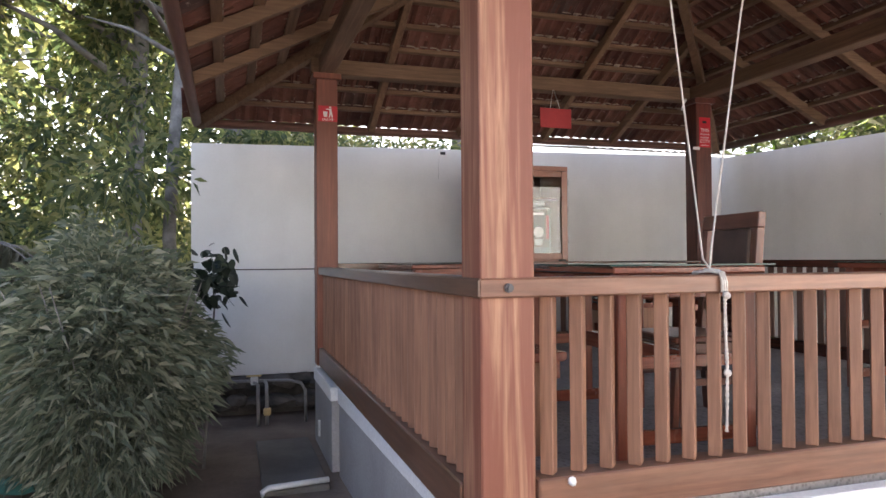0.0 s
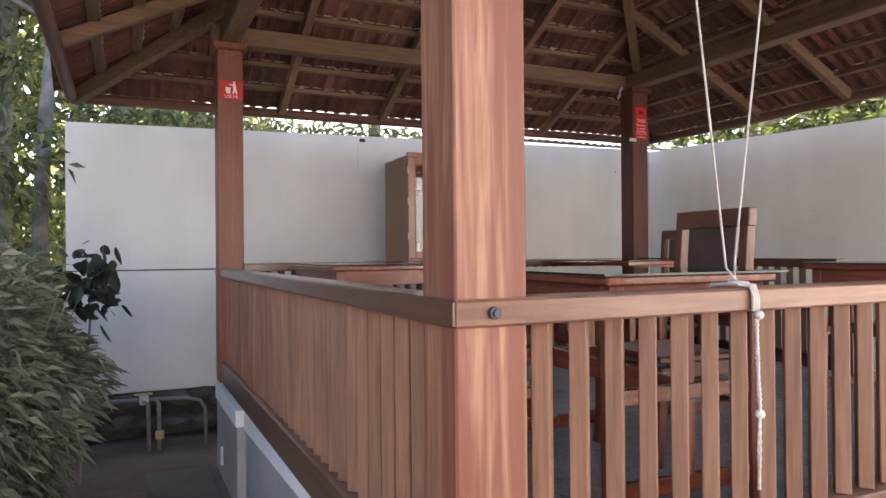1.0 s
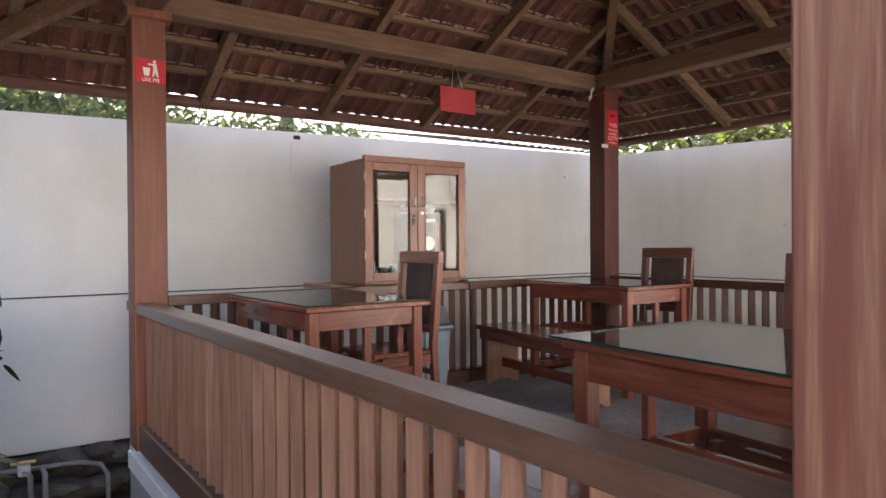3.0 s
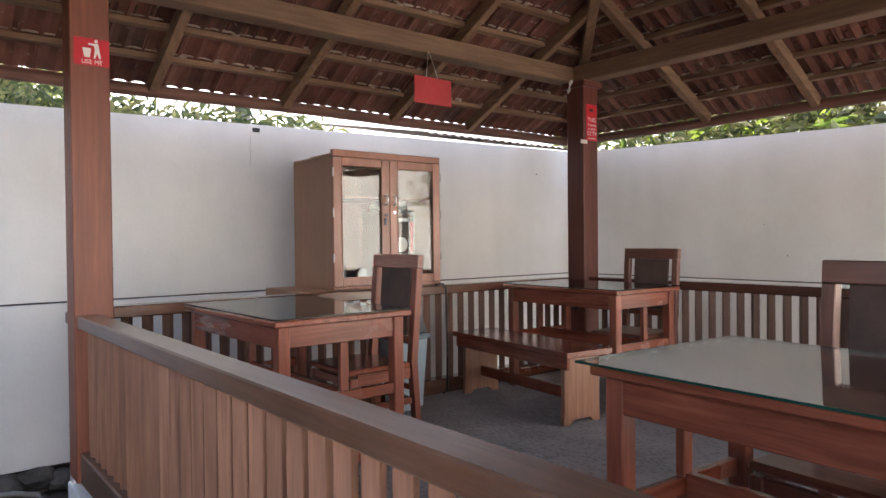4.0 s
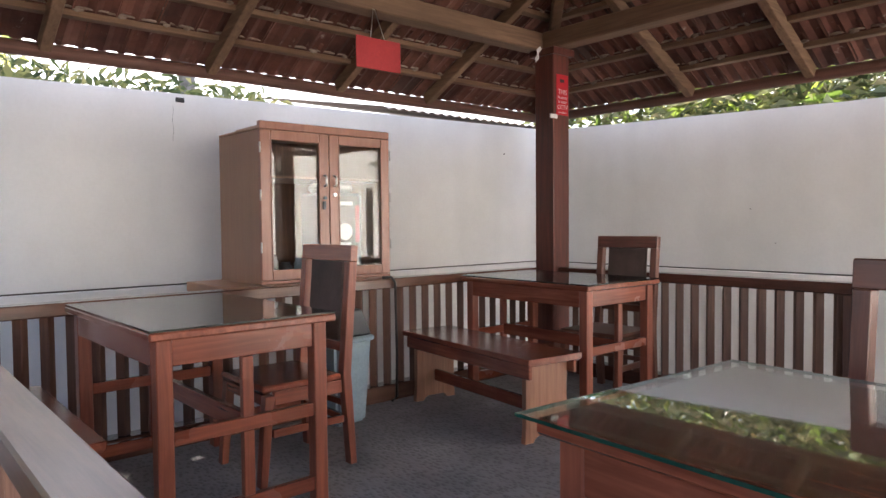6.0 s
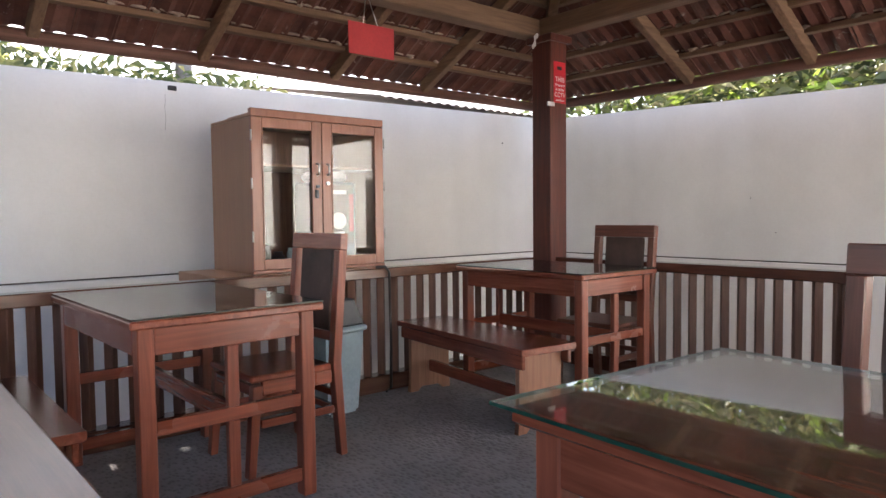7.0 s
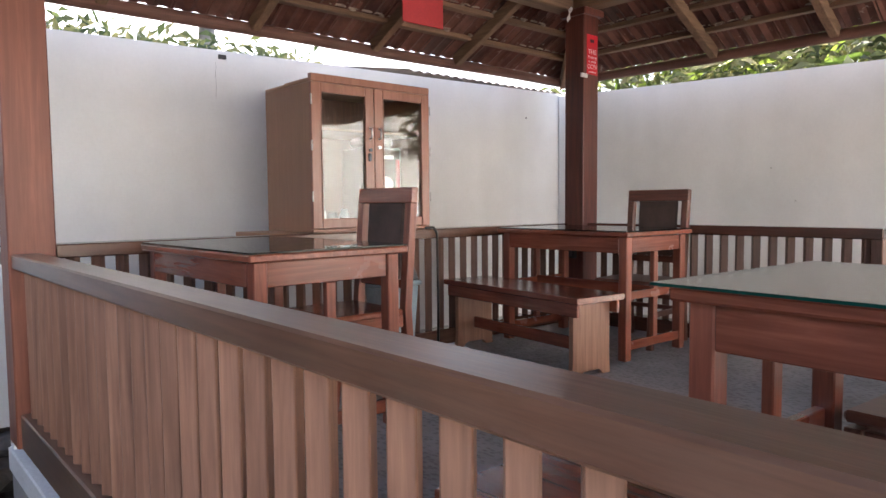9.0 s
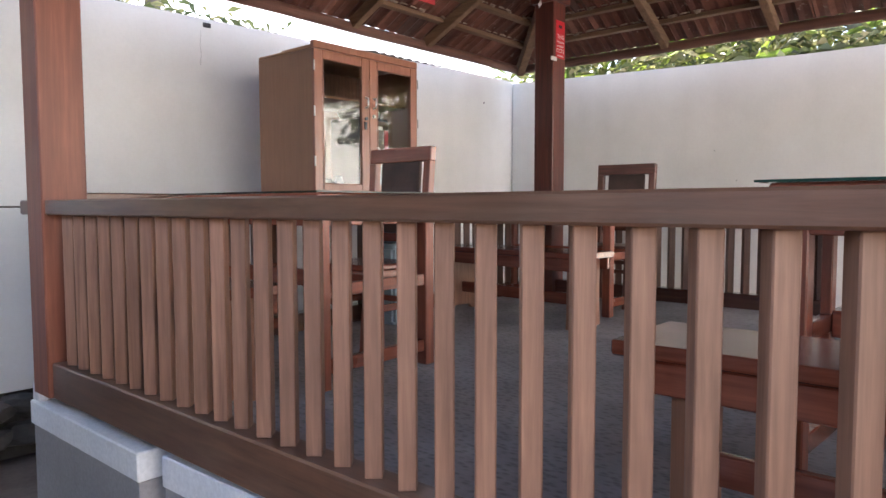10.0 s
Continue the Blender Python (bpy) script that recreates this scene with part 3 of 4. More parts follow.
for s, (sx, sy) in enumerate(((1, 1), (1, -1), (-1, 1), (-1, -1))):     # hip rafters
    a = Vector((EX + sx * HX, EY + sy * HY, zb(0) + 0.03))
    b = Vector((EX + sx * (HX - HY), EY, zb(HY) + 0.03))
    part("hip_rafter", bar(a, b, 0.075, 0.11, 0.006), roof_y, roof)
    part("hip_cap", bar(a + Vector((0, 0, 0.16)), b + Vector((0, 0, 0.16)), 0.2, 0.05, 0.02), clay, roof)

# ---- rope tied to the front rail ----
def twist(points, r, turns, bm):
    """Two strands laid round one another."""
    pts = [Vector(p) for p in points]
    for ph in (0, math.pi):
        run = []
        for k in range(len(pts) * 10 - 9):
            i, f = divmod(k / 10, 1)
            i = int(i)
            p = pts[i].lerp(pts[min(i + 1, len(pts) - 1)], f)
            g = k / (len(pts) * 10 - 10) * turns * math.tau + ph
            run.append(p + r * 0.8 * Vector((math.cos(g), math.sin(g), 0)))
        rod(run, r, 6, bm)
    return bm


rope = thing("rope", "off-white twisted cotton rope tied over the rail", "rope")
hang = bmesh.new()
rod([(1.985, 2.16, 2.45), (2.09, 2.155, 1.6), (2.195, 2.15, 0.79), (2.21, 2.12, 0.745)], 0.0034, 6, hang)
rod([(2.57, 2.2, 2.45), (2.40, 2.18, 1.7), (2.23, 2.15, 0.82), (2.215, 2.14, 0.75)], 0.0034, 6, hang)
part("hanging_cord", hang, rope_fibre, rope)
wrap = bmesh.new()
for k in range(3):
    x = 2.208 + 0.009 * k
    rod([(x - 0.02, 2.205, 0.72), (x - 0.015, 2.2, 0.742), (x, 2.14, 0.746), (x + 0.005, 2.085, 0.742), (x + 0.008, 2.079, 0.71), (x + 0.01, 2.081, 0.675)], 0.0055, 6, wrap)
rod([(2.19, 2.14, 0.75), (2.21, 2.12, 0.75), (2.225, 2.1, 0.746)], 0.007, 6, wrap)
part("wrap", wrap, rope_fibre, rope)
tail = twist([(2.225, 2.077, 0.675), (2.222, 2.072, 0.55), (2.226, 2.07, 0.41), (2.22, 2.07, 0.2)], 0.0042, 13, bmesh.new())
for z in (0.665, 0.4):
    one = bmesh.new()
    bmesh.ops.create_icosphere(one, subdivisions=2, radius=0.013)
    one.transform(pose(2.227, 2.07, z, 0, 20, 0) @ Matrix.Diagonal((1.2, 0.9, 1, 1)))
    merge(tail, one)
part("tail", tail, rope_fibre, rope)


# ---- tables with glass tops ----
def table(name, label, x0, x1, y0, y1, turn, h=0.765, lip=0.01):
    cx, cy = (x0 + x1) / 2, (y0 + y1) / 2
    t = thing(name, label, "table", "dining tables", at=(cx, cy, 0), turn=turn)
    a, b = (x1 - x0) / 2, (y1 - y0) / 2
    top = h - 0.007
    part("tabletop", block(-a, a, -b, b, top - 0.03, top, 0.006), pol_y, t)
    g = part("glass_sheet", block(-a - lip, a + lip, -b - lip, b + lip, top + 0.0015, h + 0.001, 0), sheet_glass, t, "clear glass sheet")
    g.visible_shadow = False
    l1, l2 = lip + 0.0002, lip + 0.003
    for q in ((-a - l2, -a - l1, -b - l2, b + l2), (a + l1, a + l2, -b - l2, b + l2), (-a - lip, a + lip, -b - l2, -b - l1), (-a - lip, a + lip, b + l1, b + l2)):
        e = part("glass_edge", block(*q, top + 0.0015, h + 0.001, 0), edge_glass if lip > 0 else edge_shut, t, "green ground edge of the glass" if lip > 0 else "dark edge of the glass")
        e.visible_shadow = False
    ia, ib, lw = a - 0.03, b - 0.03, 0.056
    z1 = top - 0.0305
    for sx in (-1, 1):
        part("apron", block(sx * ia - 0.011 - sx * 0.012, sx * ia + 0.011 - sx * 0.012, -ib + lw, ib - lw, z1 - 0.095, z1, 0.003), pol_y, t)
        for sy in (-1, 1):
            part("leg", block(min(sx * ia, sx * (ia - lw)), max(sx * ia, sx * (ia - lw)), min(sy * ib, sy * (ib - lw)), max(sy * ib, sy * (ib - lw)), 0.0, z1, 0.004), pol_z, t)
    for sy in (-1, 1):
        c = sy * (ib - 0.022)
        part("apron", block(-ia + lw, ia - lw, c - 0.011, c + 0.011, z1 - 0.095, z1, 0.003), pol_x, t)
        part("end_rail", block(-ia + lw, ia - lw, c - 0.014, c + 0.014, 0.358, 0.408, 0.003), pol_x, t)
        part("foot_rail", block(-ia + lw, ia - lw, c - 0.014, c + 0.014, 0.06, 0.115, 0.003), pol_x, t)
        part("strut", block(-0.022, 0.022, c - 0.0145, c + 0.0145, 0.1155, 0.3575, 0.003), pol_z, t)
        part("strut", block(-0.022, 0.022, c - 0.0145, c + 0.0145, 0.4085, z1 - 0.0955, 0.003), pol_z, t)
    part("stretcher", block(-0.016, 0.016, -ib + 0.037, ib - 0.037, 0.345, 0.42, 0.003), pol_y, t)
    return t


TL = "red-brown wooden table with glass top"
table("dining_table", TL + ", beside the side railing", 1.85, 2.57, 4.885, 5.97, 1.0, 0.765, -0.006)
table("dining_table", TL + ", by the corner post", 4.17, 4.86, 4.86, 5.92, -1.5, 0.765, -0.006)
table("dining_table", TL + ", near the front corner", 2.025, 2.71, 2.4, 3.37, -3, 0.769, 0.022)
table("dining_table", TL + ", near the front railing", 4.17, 4.86, 2.4, 3.41, 0)


# ---- chairs: backs towards the right-hand wall ----
def chair(label, x, y, turn, cx=None, cy=None, cz=None):
    """Faces -x: the seat lies towards -x of the back, whose outer face is at x."""
    cx, cy, cz = cx or pol_x, cy or pol_y, cz or pol_z
    t = thing("dining_chair", label, "chair", "dining chairs", at=(x, y, 0), turn=turn)
    w, dp, sh, hh = 0.445, 0.445, 0.43, 1.015
    for sy in (-1, 1):
        c = sy * (w / 2 - 0.024)
        one = bmesh.new()
        prof = [(-0.028, 0.0), (0.008, 0.0), (-0.018, sh), (0.0235, hh - 0.078), (-0.0185, hh - 0.078), (-0.062, sh)]
        prism(prof, c - 0.023, c + 0.023, 0.003, one)
        part("back_leg", one, cz, t)
        part("front_leg", prism([(-dp - 0.03, 0), (-dp + 0.004, 0), (-dp + 0.045, sh - 0.045), (-dp, sh - 0.045)], c - 0.021, c + 0.021, 0.003), cz, t)
        part("side_rail", block(-dp + 0.046, -0.063, c - 0.012, c + 0.012, sh - 0.09, sh - 0.031, 0.003), cx, t)
        part("side_stretcher", block(-dp + 0.04, -0.05, c - 0.01, c + 0.01, 0.2, 0.235, 0.003), cx, t)
    for z0, z1 in ((sh - 0.09, sh - 0.031), (0.27, 0.3), (0.2, 0.23)):
        part("back_stretcher", block(-0.048, -0.024, -w / 2 + 0.0475, w / 2 - 0.0475, z0, z1, 0.003), cy, t)
    part("front_rail", block(-dp + 0.004, -dp + 0.028, -w / 2 + 0.0475, w / 2 - 0.0475, sh - 0.09, sh - 0.046, 0.003), cy, t)
    part("seat", block(-dp - 0.01, -0.064, -w / 2 + 0.005, w / 2 - 0.005, sh - 0.03, sh, 0.008), cy, t)
    def back_bar(y0, y1, z0, z1, th):
        one = block(-th / 2, th / 2, y0, y1, z0 - sh, z1 - sh, 0.004)
        one.transform(pose(-0.037, 0, sh, 0, 4.6, 0))
        return one
    part("top_rail", back_bar(-w / 2 - 0.001, w / 2 + 0.001, 0.938, 1.014, 0.042), cy, t)
    part("low_rail", back_bar(-w / 2 + 0.0475, w / 2 - 0.0475, 0.52, 0.565, 0.03), cy, t)
    part("back_panel", back_bar(-w / 2 + 0.083, w / 2 - 0.083, 0.566, 0.937, 0.022), seat_fabric, t, "dark brown padded back panel")
    return t


chair("dark-backed wooden dining chair drawn up to a table", 2.875, 5.44, 0)
chair("dark-backed wooden dining chair by the corner post", 5.02, 5.2, 3, shade_chair_x, shade_chair_y, shade_chair_z)
chair("dark-backed wooden dining chair near the front corner", 3.02, 2.975, -5, shade_chair_x, shade_chair_y, shade_chair_z)


# ---- benches ----
def bench(label, x, y, turn, ln, wd=0.33, h=0.43, inset=0.13):
    t = thing("bench", label, "bench", "benches", at=(x, y, 0), turn=turn)
    prof = [(-wd / 2 + 0.01, h - 0.035), (-wd / 2, h - 0.028), (-wd / 2, h), (wd / 2, h), (wd / 2, h - 0.028), (wd / 2 - 0.01, h - 0.035)]
    part("seat", prism(prof, -ln / 2, ln / 2, 0.003), pol_y, t)
    for sx in (-1, 1):
        x0 = sx * (wd / 2 - 0.03)
        part("apron", block(x0 - 0.011, x0 + 0.011, -ln / 2 + 0.02, ln / 2 - 0.02, h - 0.105, h - 0.036, 0.004), pol_y, t)
    e = wd / 2 - 0.042
    end = [(-e - 0.008, 0), (-e + 0.05, 0), (-e + 0.062, 0.016), (-e + 0.08, 0.028), (e - 0.08, 0.028), (e - 0.062, 0.016), (e - 0.05, 0), (e + 0.008, 0), (e, 0.09), (e, h - 0.036), (-e, h - 0.036), (-e, 0.09)]
    for sy in (-1, 1):
        c = sy * (ln / 2 - inset)
        part("end_board", prism(end, c - 0.016, c + 0.016, 0.002), bench_end_wood, t)
    part("stretcher", block(-0.013, 0.013, -ln / 2 + inset + 0.017, ln / 2 - inset - 0.017, 0.12, 0.19, 0.004), pol_y, t)
    return t


bench("polished red-brown wooden bench with notched end boards", 3.85, 5.37, -6.5, 1.19, 0.365, 0.44, 0.085)
bench("polished red-brown wooden bench beside the side railing", 1.6, 5.41, 0, 1.02, 0.26)
bench("polished red-brown wooden bench close to the side railing", 1.71, 3.04, 0, 1.02, 0.3)

# ---- glass-fronted cabinet on a board over the back railing ----
plank = solid("board", block(2.69, 3.83, 6.135, 6.8, RT - 0.03, RT + 0.03, 0.005), cab_wood, "thick wooden board carrying the cabinet", "board")
for x in (2.78, 3.75):
    prop = solid("trestle", block(x - 0.03, x + 0.03, 6.6, 6.66, GROUND - 0.02, RT - 0.0305, 0.003), dark_slat, "upright timber prop under the cabinet board", "prop")
CX0, CX1, CY0, CY1, CZ0, CZ1 = 2.9, 3.795, 6.19, 6.76, RT + 0.031, 1.7
cab = thing("glass_cabinet", "brown wooden cabinet with two glazed doors", "cabinet")
for x0, x1 in ((CX0, CX0 + 0.02), (CX1 - 0.02, CX1)):
    part("side_panel", block(x0, x1, CY0 + 0.022, CY1, CZ0, CZ1 - 0.045, 0.003), cab_wood, cab)
part("top", block(CX0 - 0.001, CX1 + 0.001, CY0 + 0.0305, CY1 - 0.25, CZ1 - 0.044, CZ1 - 0.02, 0.004), cab_wood, cab)
part("top", block(CX0, CX1, CY1 - 0.249, CY1, CZ1 - 0.044, CZ1 - 0.026, 0.004), cab_wood, cab)
part("bottom", block(CX0 + 0.0205, CX1 - 0.0205, CY0 + 0.022, CY1 - 0.0125, CZ0, CZ0 + 0.025, 0.003), cab_wood, cab)
# Darker wood than the sides: the dim interior is put into its colour.
part("back_panel", block(CX0 + 0.0205, CX1 - 0.0205, CY1 - 0.012, CY1, CZ0, CZ1 - 0.045, 0.001), dark_slat, cab)
part("cornice", block(CX0 - 0.005, CX1 + 0.005, CY0 - 0.005, CY0 + 0.03, CZ1 - 0.0445, CZ1 + 0.002, 0.004), cab_front, cab)
part("face_frame", block(CX0 - 0.006, CX1 + 0.006, CY0 - 0.004, CY0 + 0.0215, CZ0, CZ0 + 0.02, 0.003), cab_front, cab)
part("shelf", block(CX0 + 0.021, CX1 - 0.021, CY0 + 0.09, CY1 - 0.013, CZ0 + 0.62, CZ0 + 0.635, 0.002), cab_wood, cab)
mid = (CX0 + CX1) / 2
for k, (x0, x1) in enumerate(((CX0 - 0.004, mid - 0.0015), (mid + 0.0015, CX1 + 0.004))):
    z0, z1, f = CZ0 + 0.022, CZ1 - 0.046, 0.066
    door = part("door", block(x0, x0 + f, CY0 - 0.004, CY0 + 0.021, z0, z1, 0.004, block(x1 - f, x1, CY0 - 0.004, CY0 + 0.021, z0, z1, 0.004)), cab_front, cab, "reddish framed glazed door")
    for r0, r1 in ((z1 - 0.058, z1), (z0, z0 + 0.06)):
        part("door_rail", block(x0 + f + 0.0003, x1 - f - 0.0003, CY0 - 0.004, CY0 + 0.021, r0, r1, 0.004), cab_front, door)
    for px in (x0 + f, x1 - f):
        part("bead", block(px - 0.004, px + 0.004, CY0 - 0.01, CY0 - 0.0045, z0 + 0.055, z1 - 0.053, 0.002), cab_front, door)
    pane = part("pane", block(x0 + f - 0.008, x1 - f + 0.008, CY0 + 0.007, CY0 + 0.011, z0 + 0.053, z1 - 0.051, 0), pane_glass, door, "clear glass pane")
    pane.visible_shadow = False
    hx = mid - 0.035 if k == 0 else mid + 0.035
    one = rod([(hx, CY0 - 0.005, 1.34), (hx, CY0 - 0.028, 1.345), (hx, CY0 - 0.03, 1.36), (hx, CY0 - 0.03, 1.385), (hx, CY0 - 0.028, 1.4), (hx, CY0 - 0.005, 1.405)], 0.006, 8)
    part("handle", one, steel, door, "small chrome pull handle")
    part("lock", rod([(hx, CY0 - 0.004, 1.27 + 0.02 * k), (hx, CY0 - 0.016, 1.27 + 0.02 * k)], 0.011, 10), steel if k else dark_iron, door, "round key lock")
    ex = x0 - 0.002 if k == 0 else x1 + 0.002
    for z in (0.98, 1.28, 1.55):
        part("hinge", rod([(ex, CY0 - 0.008, z - 0.03), (ex, CY0 - 0.008, z + 0.03)], 0.005, 6), steel, door)
part("hasp", block(mid - 0.052, mid - 0.03, CY0 - 0.016, CY0 - 0.0045, 1.2, 1.25, 0.003), dark_iron, cab)

# coffee machine behind the glass
mach = thing("coffee_machine", "dark drinks machine with a pale cup picture", "machine")
mb = CZ0 + 0.026
part("body", block(3.42, 3.7, 6.36, 6.68, mb, mb + 0.52, 0.015), machine_dark, mach)
part("dome", block(3.45, 3.67, 6.4, 6.64, mb + 0.5205, mb + 0.59, 0.025), machine_pale, mach)
part("panel", block(3.445, 3.675, 6.352, 6.3595, mb + 0.12, mb + 0.5, 0.002), seat_fabric, mach)
part("wordmark", block(3.475, 3.62, 6.348, 6.3515, mb + 0.44, mb + 0.465, 0), sign_white, mach)
part("cup", prism([(3.56 + 0.055 * math.cos(k * math.tau / 20), mb + 0.27 + 0.055 * math.sin(k * math.tau / 20)) for k in range(20)], 6.347, 6.3515), sign_white, mach)
part("cup", prism([(3.515, mb + 0.2), (3.53, mb + 0.14), (3.59, mb + 0.14), (3.605, mb + 0.2)], 6.347, 6.3515), machine_pale, mach)
part("band", block(3.64, 3.672, 6.348, 6.3515, mb + 0.2, mb + 0.44, 0), sign_dull, mach)
for i, (x, hgt, r, mt) in enumerate(((2.97, 0.1, 0.035, bin_plastic), (3.05, 0.13, 0.03, machine_pale), (3.13, 0.09, 0.04, machine_dark), (3.22, 0.11, 0.03, bin_plastic))):
    solid("jar", rod([(x, 6.35, mb), (x, 6.35, mb + hgt * 0.75), (x, 6.35, mb + hgt * 0.8), (x, 6.35, mb + hgt)], [r, r, r * 0.7, r * 0.7], 14), mt, "small container on the cabinet floor", "jar", group="cabinet jars")

# ---- waste bin, socket, cable ----
bin_t = thing("waste_bin", "pale blue plastic bin with a dark swing lid", "bin", at=(3.2, 5.83, 0), turn=8)
def tub(r0, r1, z0, z1, bm, cx=0.0):
    one = bmesh.new()
    bmesh.ops.create_cube(one, size=1)
    for v in one.verts:
        r = r1 if v.co.z > 0 else r0
        v.co = Vector((cx + v.co.x * 2 * r, v.co.y * 1.5 * r, z0 if v.co.z < 0 else z1))
    bmesh.ops.bevel(one, geom=one.edges[:], offset=0.018, segments=2, affect="EDGES")
    return merge(bm, one)


part("tub", tub(0.105, 0.135, 0, 0.47, None), bin_plastic, bin_t)
part("rim", block(-0.145, 0.145, -0.112, 0.112, 0.455, 0.485, 0.01), bin_plastic, bin_t)
hood = prism([(-0.135, 0.486), (0.135, 0.486), (0.06, 0.64), (-0.06, 0.64)], -0.1, 0.1, 0.012)
part("lid", hood, bin_lid_plastic, bin_t, "dark grey sloping swing lid")
sock = thing("power_socket", "small dark socket box on the corner post", "socket")
part("plate", block(5.035, 5.074, 5.93, 6.0, 0.5, 0.57, 0.004), black_plastic, sock)
part("outlet", block(5.03, 5.0345, 5.945, 5.985, 0.515, 0.555, 0.002), machine_dark, sock)
solid("cable", rod([(3.6, 6.0, 0.778), (3.66, 5.99, 0.78), (3.695, 5.995, 0.745), (3.7, 6.0, 0.6), (3.705, 6.0, 0.3), (3.7, 6.0, 0.02), (3.65, 5.98, 0.008)], 0.008, 8), black_plastic, "black cable hanging down the back railing", "cable")


# ---- signs ----
def words(text, size, mat, m, parent, name="lettering"):
    cu = bpy.data.curves.new(name, "FONT")
    cu.body, cu.size, cu.align_x, cu.align_y, cu.extrude = text, size, "CENTER", "CENTER", 0.0006
    cu.materials.append(mat)
    ob = new(name, cu)
    ob.parent = parent
    ob.matrix_basis = m
    return ob


def facing(x, y, z):
    return pose(x, y, z, 90, 0, 0)


s1 = thing("litter_sign", "red litter sign with white picture reading USE ME", "sign")
fy = P[1][2] - 0.004
part("plate", block(1.336, 1.498, fy, fy + 0.0035, 1.983, 2.118, 0.001), sign_red, s1)
words("USE ME", 0.03, sign_white, facing(1.417, fy - 0.001, 2.0), s1)
bmx = prism([(1.382, 2.022), (1.408, 2.022), (1.414, 2.068), (1.374, 2.068)], fy - 0.0022, fy - 0.0005)
part("basket", bmx, sign_white, s1)
fig = bmesh.new()
one = rod([(1.437, fy - 0.0005, 2.105), (1.437, fy - 0.002, 2.105)], 0.0085, 12, fig)
prism([(1.426, 2.093), (1.447, 2.094), (1.453, 2.055), (1.459, 2.02), (1.45, 2.02), (1.442, 2.045), (1.432, 2.02), (1.424, 2.02), (1.431, 2.06)], fy - 0.0022, fy - 0.0005, 0, fig)
prism([(1.43, 2.093), (1.428, 2.082), (1.4, 2.085), (1.402, 2.092)], fy - 0.0022, fy - 0.0005, 0, fig)
part("pictogram", fig, sign_white, s1)

s2 = thing("camera_sign", "red sign with white lettering THIS property is under CCTV", "sign")
fy = P[2][2] - 0.004
part("plate", block(5.108, 5.24, fy, fy + 0.0035, 1.905, 2.205, 0.001), sign_red, s2)
for txt, sz, z in (("THIS", 0.05, 2.075), ("Property", 0.03, 2.035), ("is under", 0.03, 2.003), ("CCTV", 0.046, 1.963), ("surveillance", 0.02, 1.925)):
    words(txt, sz, sign_white, facing(5.174, fy - 0.001, z), s2)
part("device", block(5.145, 5.195, fy - 0.0015, fy - 0.0005, 2.145, 2.17, 0), black_plastic, s2)
solid("strap", block(5.03, 5.108, 5.862, 5.874, 1.875, 1.905, 0.002), pale_pvc, "pale strip fixed round the post", "strap")

torn = thing("torn_plastic", "torn white plastic scrap hanging at the eave corner", "plastic scrap")
scrap = bmesh.new()
for q, (zz, w_) in enumerate(((2.395, 0.012), (2.37, 0.02), (2.34, 0.012), (2.3, 0.016), (2.27, 0.006))):
    xx = 5.0 - 0.012 * q
    scrap.verts.new((xx - w_, 5.93 + 0.01 * (q % 2), zz))
    scrap.verts.new((xx + w_, 5.94 - 0.012 * (q % 2), zz + 0.006))
scrap.verts.ensure_lookup_table()
for q in range(4):
    a_ = scrap.verts
    scrap.faces.new((a_[2 * q], a_[2 * q + 1], a_[2 * q + 3], a_[2 * q + 2]))
bmesh.ops.solidify(scrap, geom=scrap.faces[:], thickness=0.002)
part("scrap", scrap, pale_pvc, torn)
s3 = thing("hanging_sign", "plain red board hung from the beam by wire", "sign")
part("board", block(3.395, 3.72, 5.945, 5.951, 2.03, 2.215, 0.002), sign_dull, s3)
part("wire", rod([(3.5, 5.948, 2.215), (3.55, 5.99, 2.4)], 0.0025, 6, rod([(3.6, 5.948, 2.215), (3.56, 5.99, 2.4)], 0.0025, 6)), steel, s3)

# ---- pipes, slab and things on the ground beside the platform ----
pipes = thing("water_pipes", "grey plastic water pipes with yellow valve handles", "pipe")
run = bmesh.new()
rod([(0.2, 6.93, -0.34), (0.8, 6.91, -0.35), (1.15, 6.9, -0.36), (1.27, 6.88, -0.39), (1.31, 6.87, -0.46), (1.315, 6.87, -0.78)], 0.015, 8, run)
part("cross_pipe", run, pvc, pipes)
part("riser", rod([(0.82, 6.88, -0.35), (0.865, 6.84, -0.38), (0.87, 6.82, -0.78)], 0.017, 8), pvc, pipes)
part("riser", rod([(0.93, 6.9, -0.35), (0.945, 6.85, -0.38), (0.95, 6.84, -0.78)], 0.017, 8), pvc, pipes)
part("valve", block(0.915, 0.985, 6.8, 6.87, -0.67, -0.6, 0.012), brass, pipes, "yellow valve body")
part("valve_handle", block(0.76, 0.9, 6.86, 6.89, -0.305, -0.29, 0.004), brass, pipes, "yellow valve handle")
part("tee", block(0.8, 0.87, 6.86, 6.93, -0.385, -0.31, 0.01), pale_pvc, pipes)
solid("outlet_cover", block(1.306, 1.3245, 5.845, 5.875, -0.66, -0.53, 0.003), pale_pvc, "narrow white cover on the platform face", "cover")
slab = thing("drain_slab", "grey concrete drain slab with a pale pipe", "slab")
part("slab", block(0.82, 1.26, 4.82, 6.15, GROUND - 0.05, GROUND + 0.02, 0.01), concrete, slab)
part("edge_pipe", rod([(0.8, 4.76, GROUND - 0.06), (0.81, 4.77, GROUND + 0.03), (0.85, 4.78, GROUND + 0.05), (1.25, 4.82, GROUND + 0.055)], 0.02, 8), pale_pvc, slab)

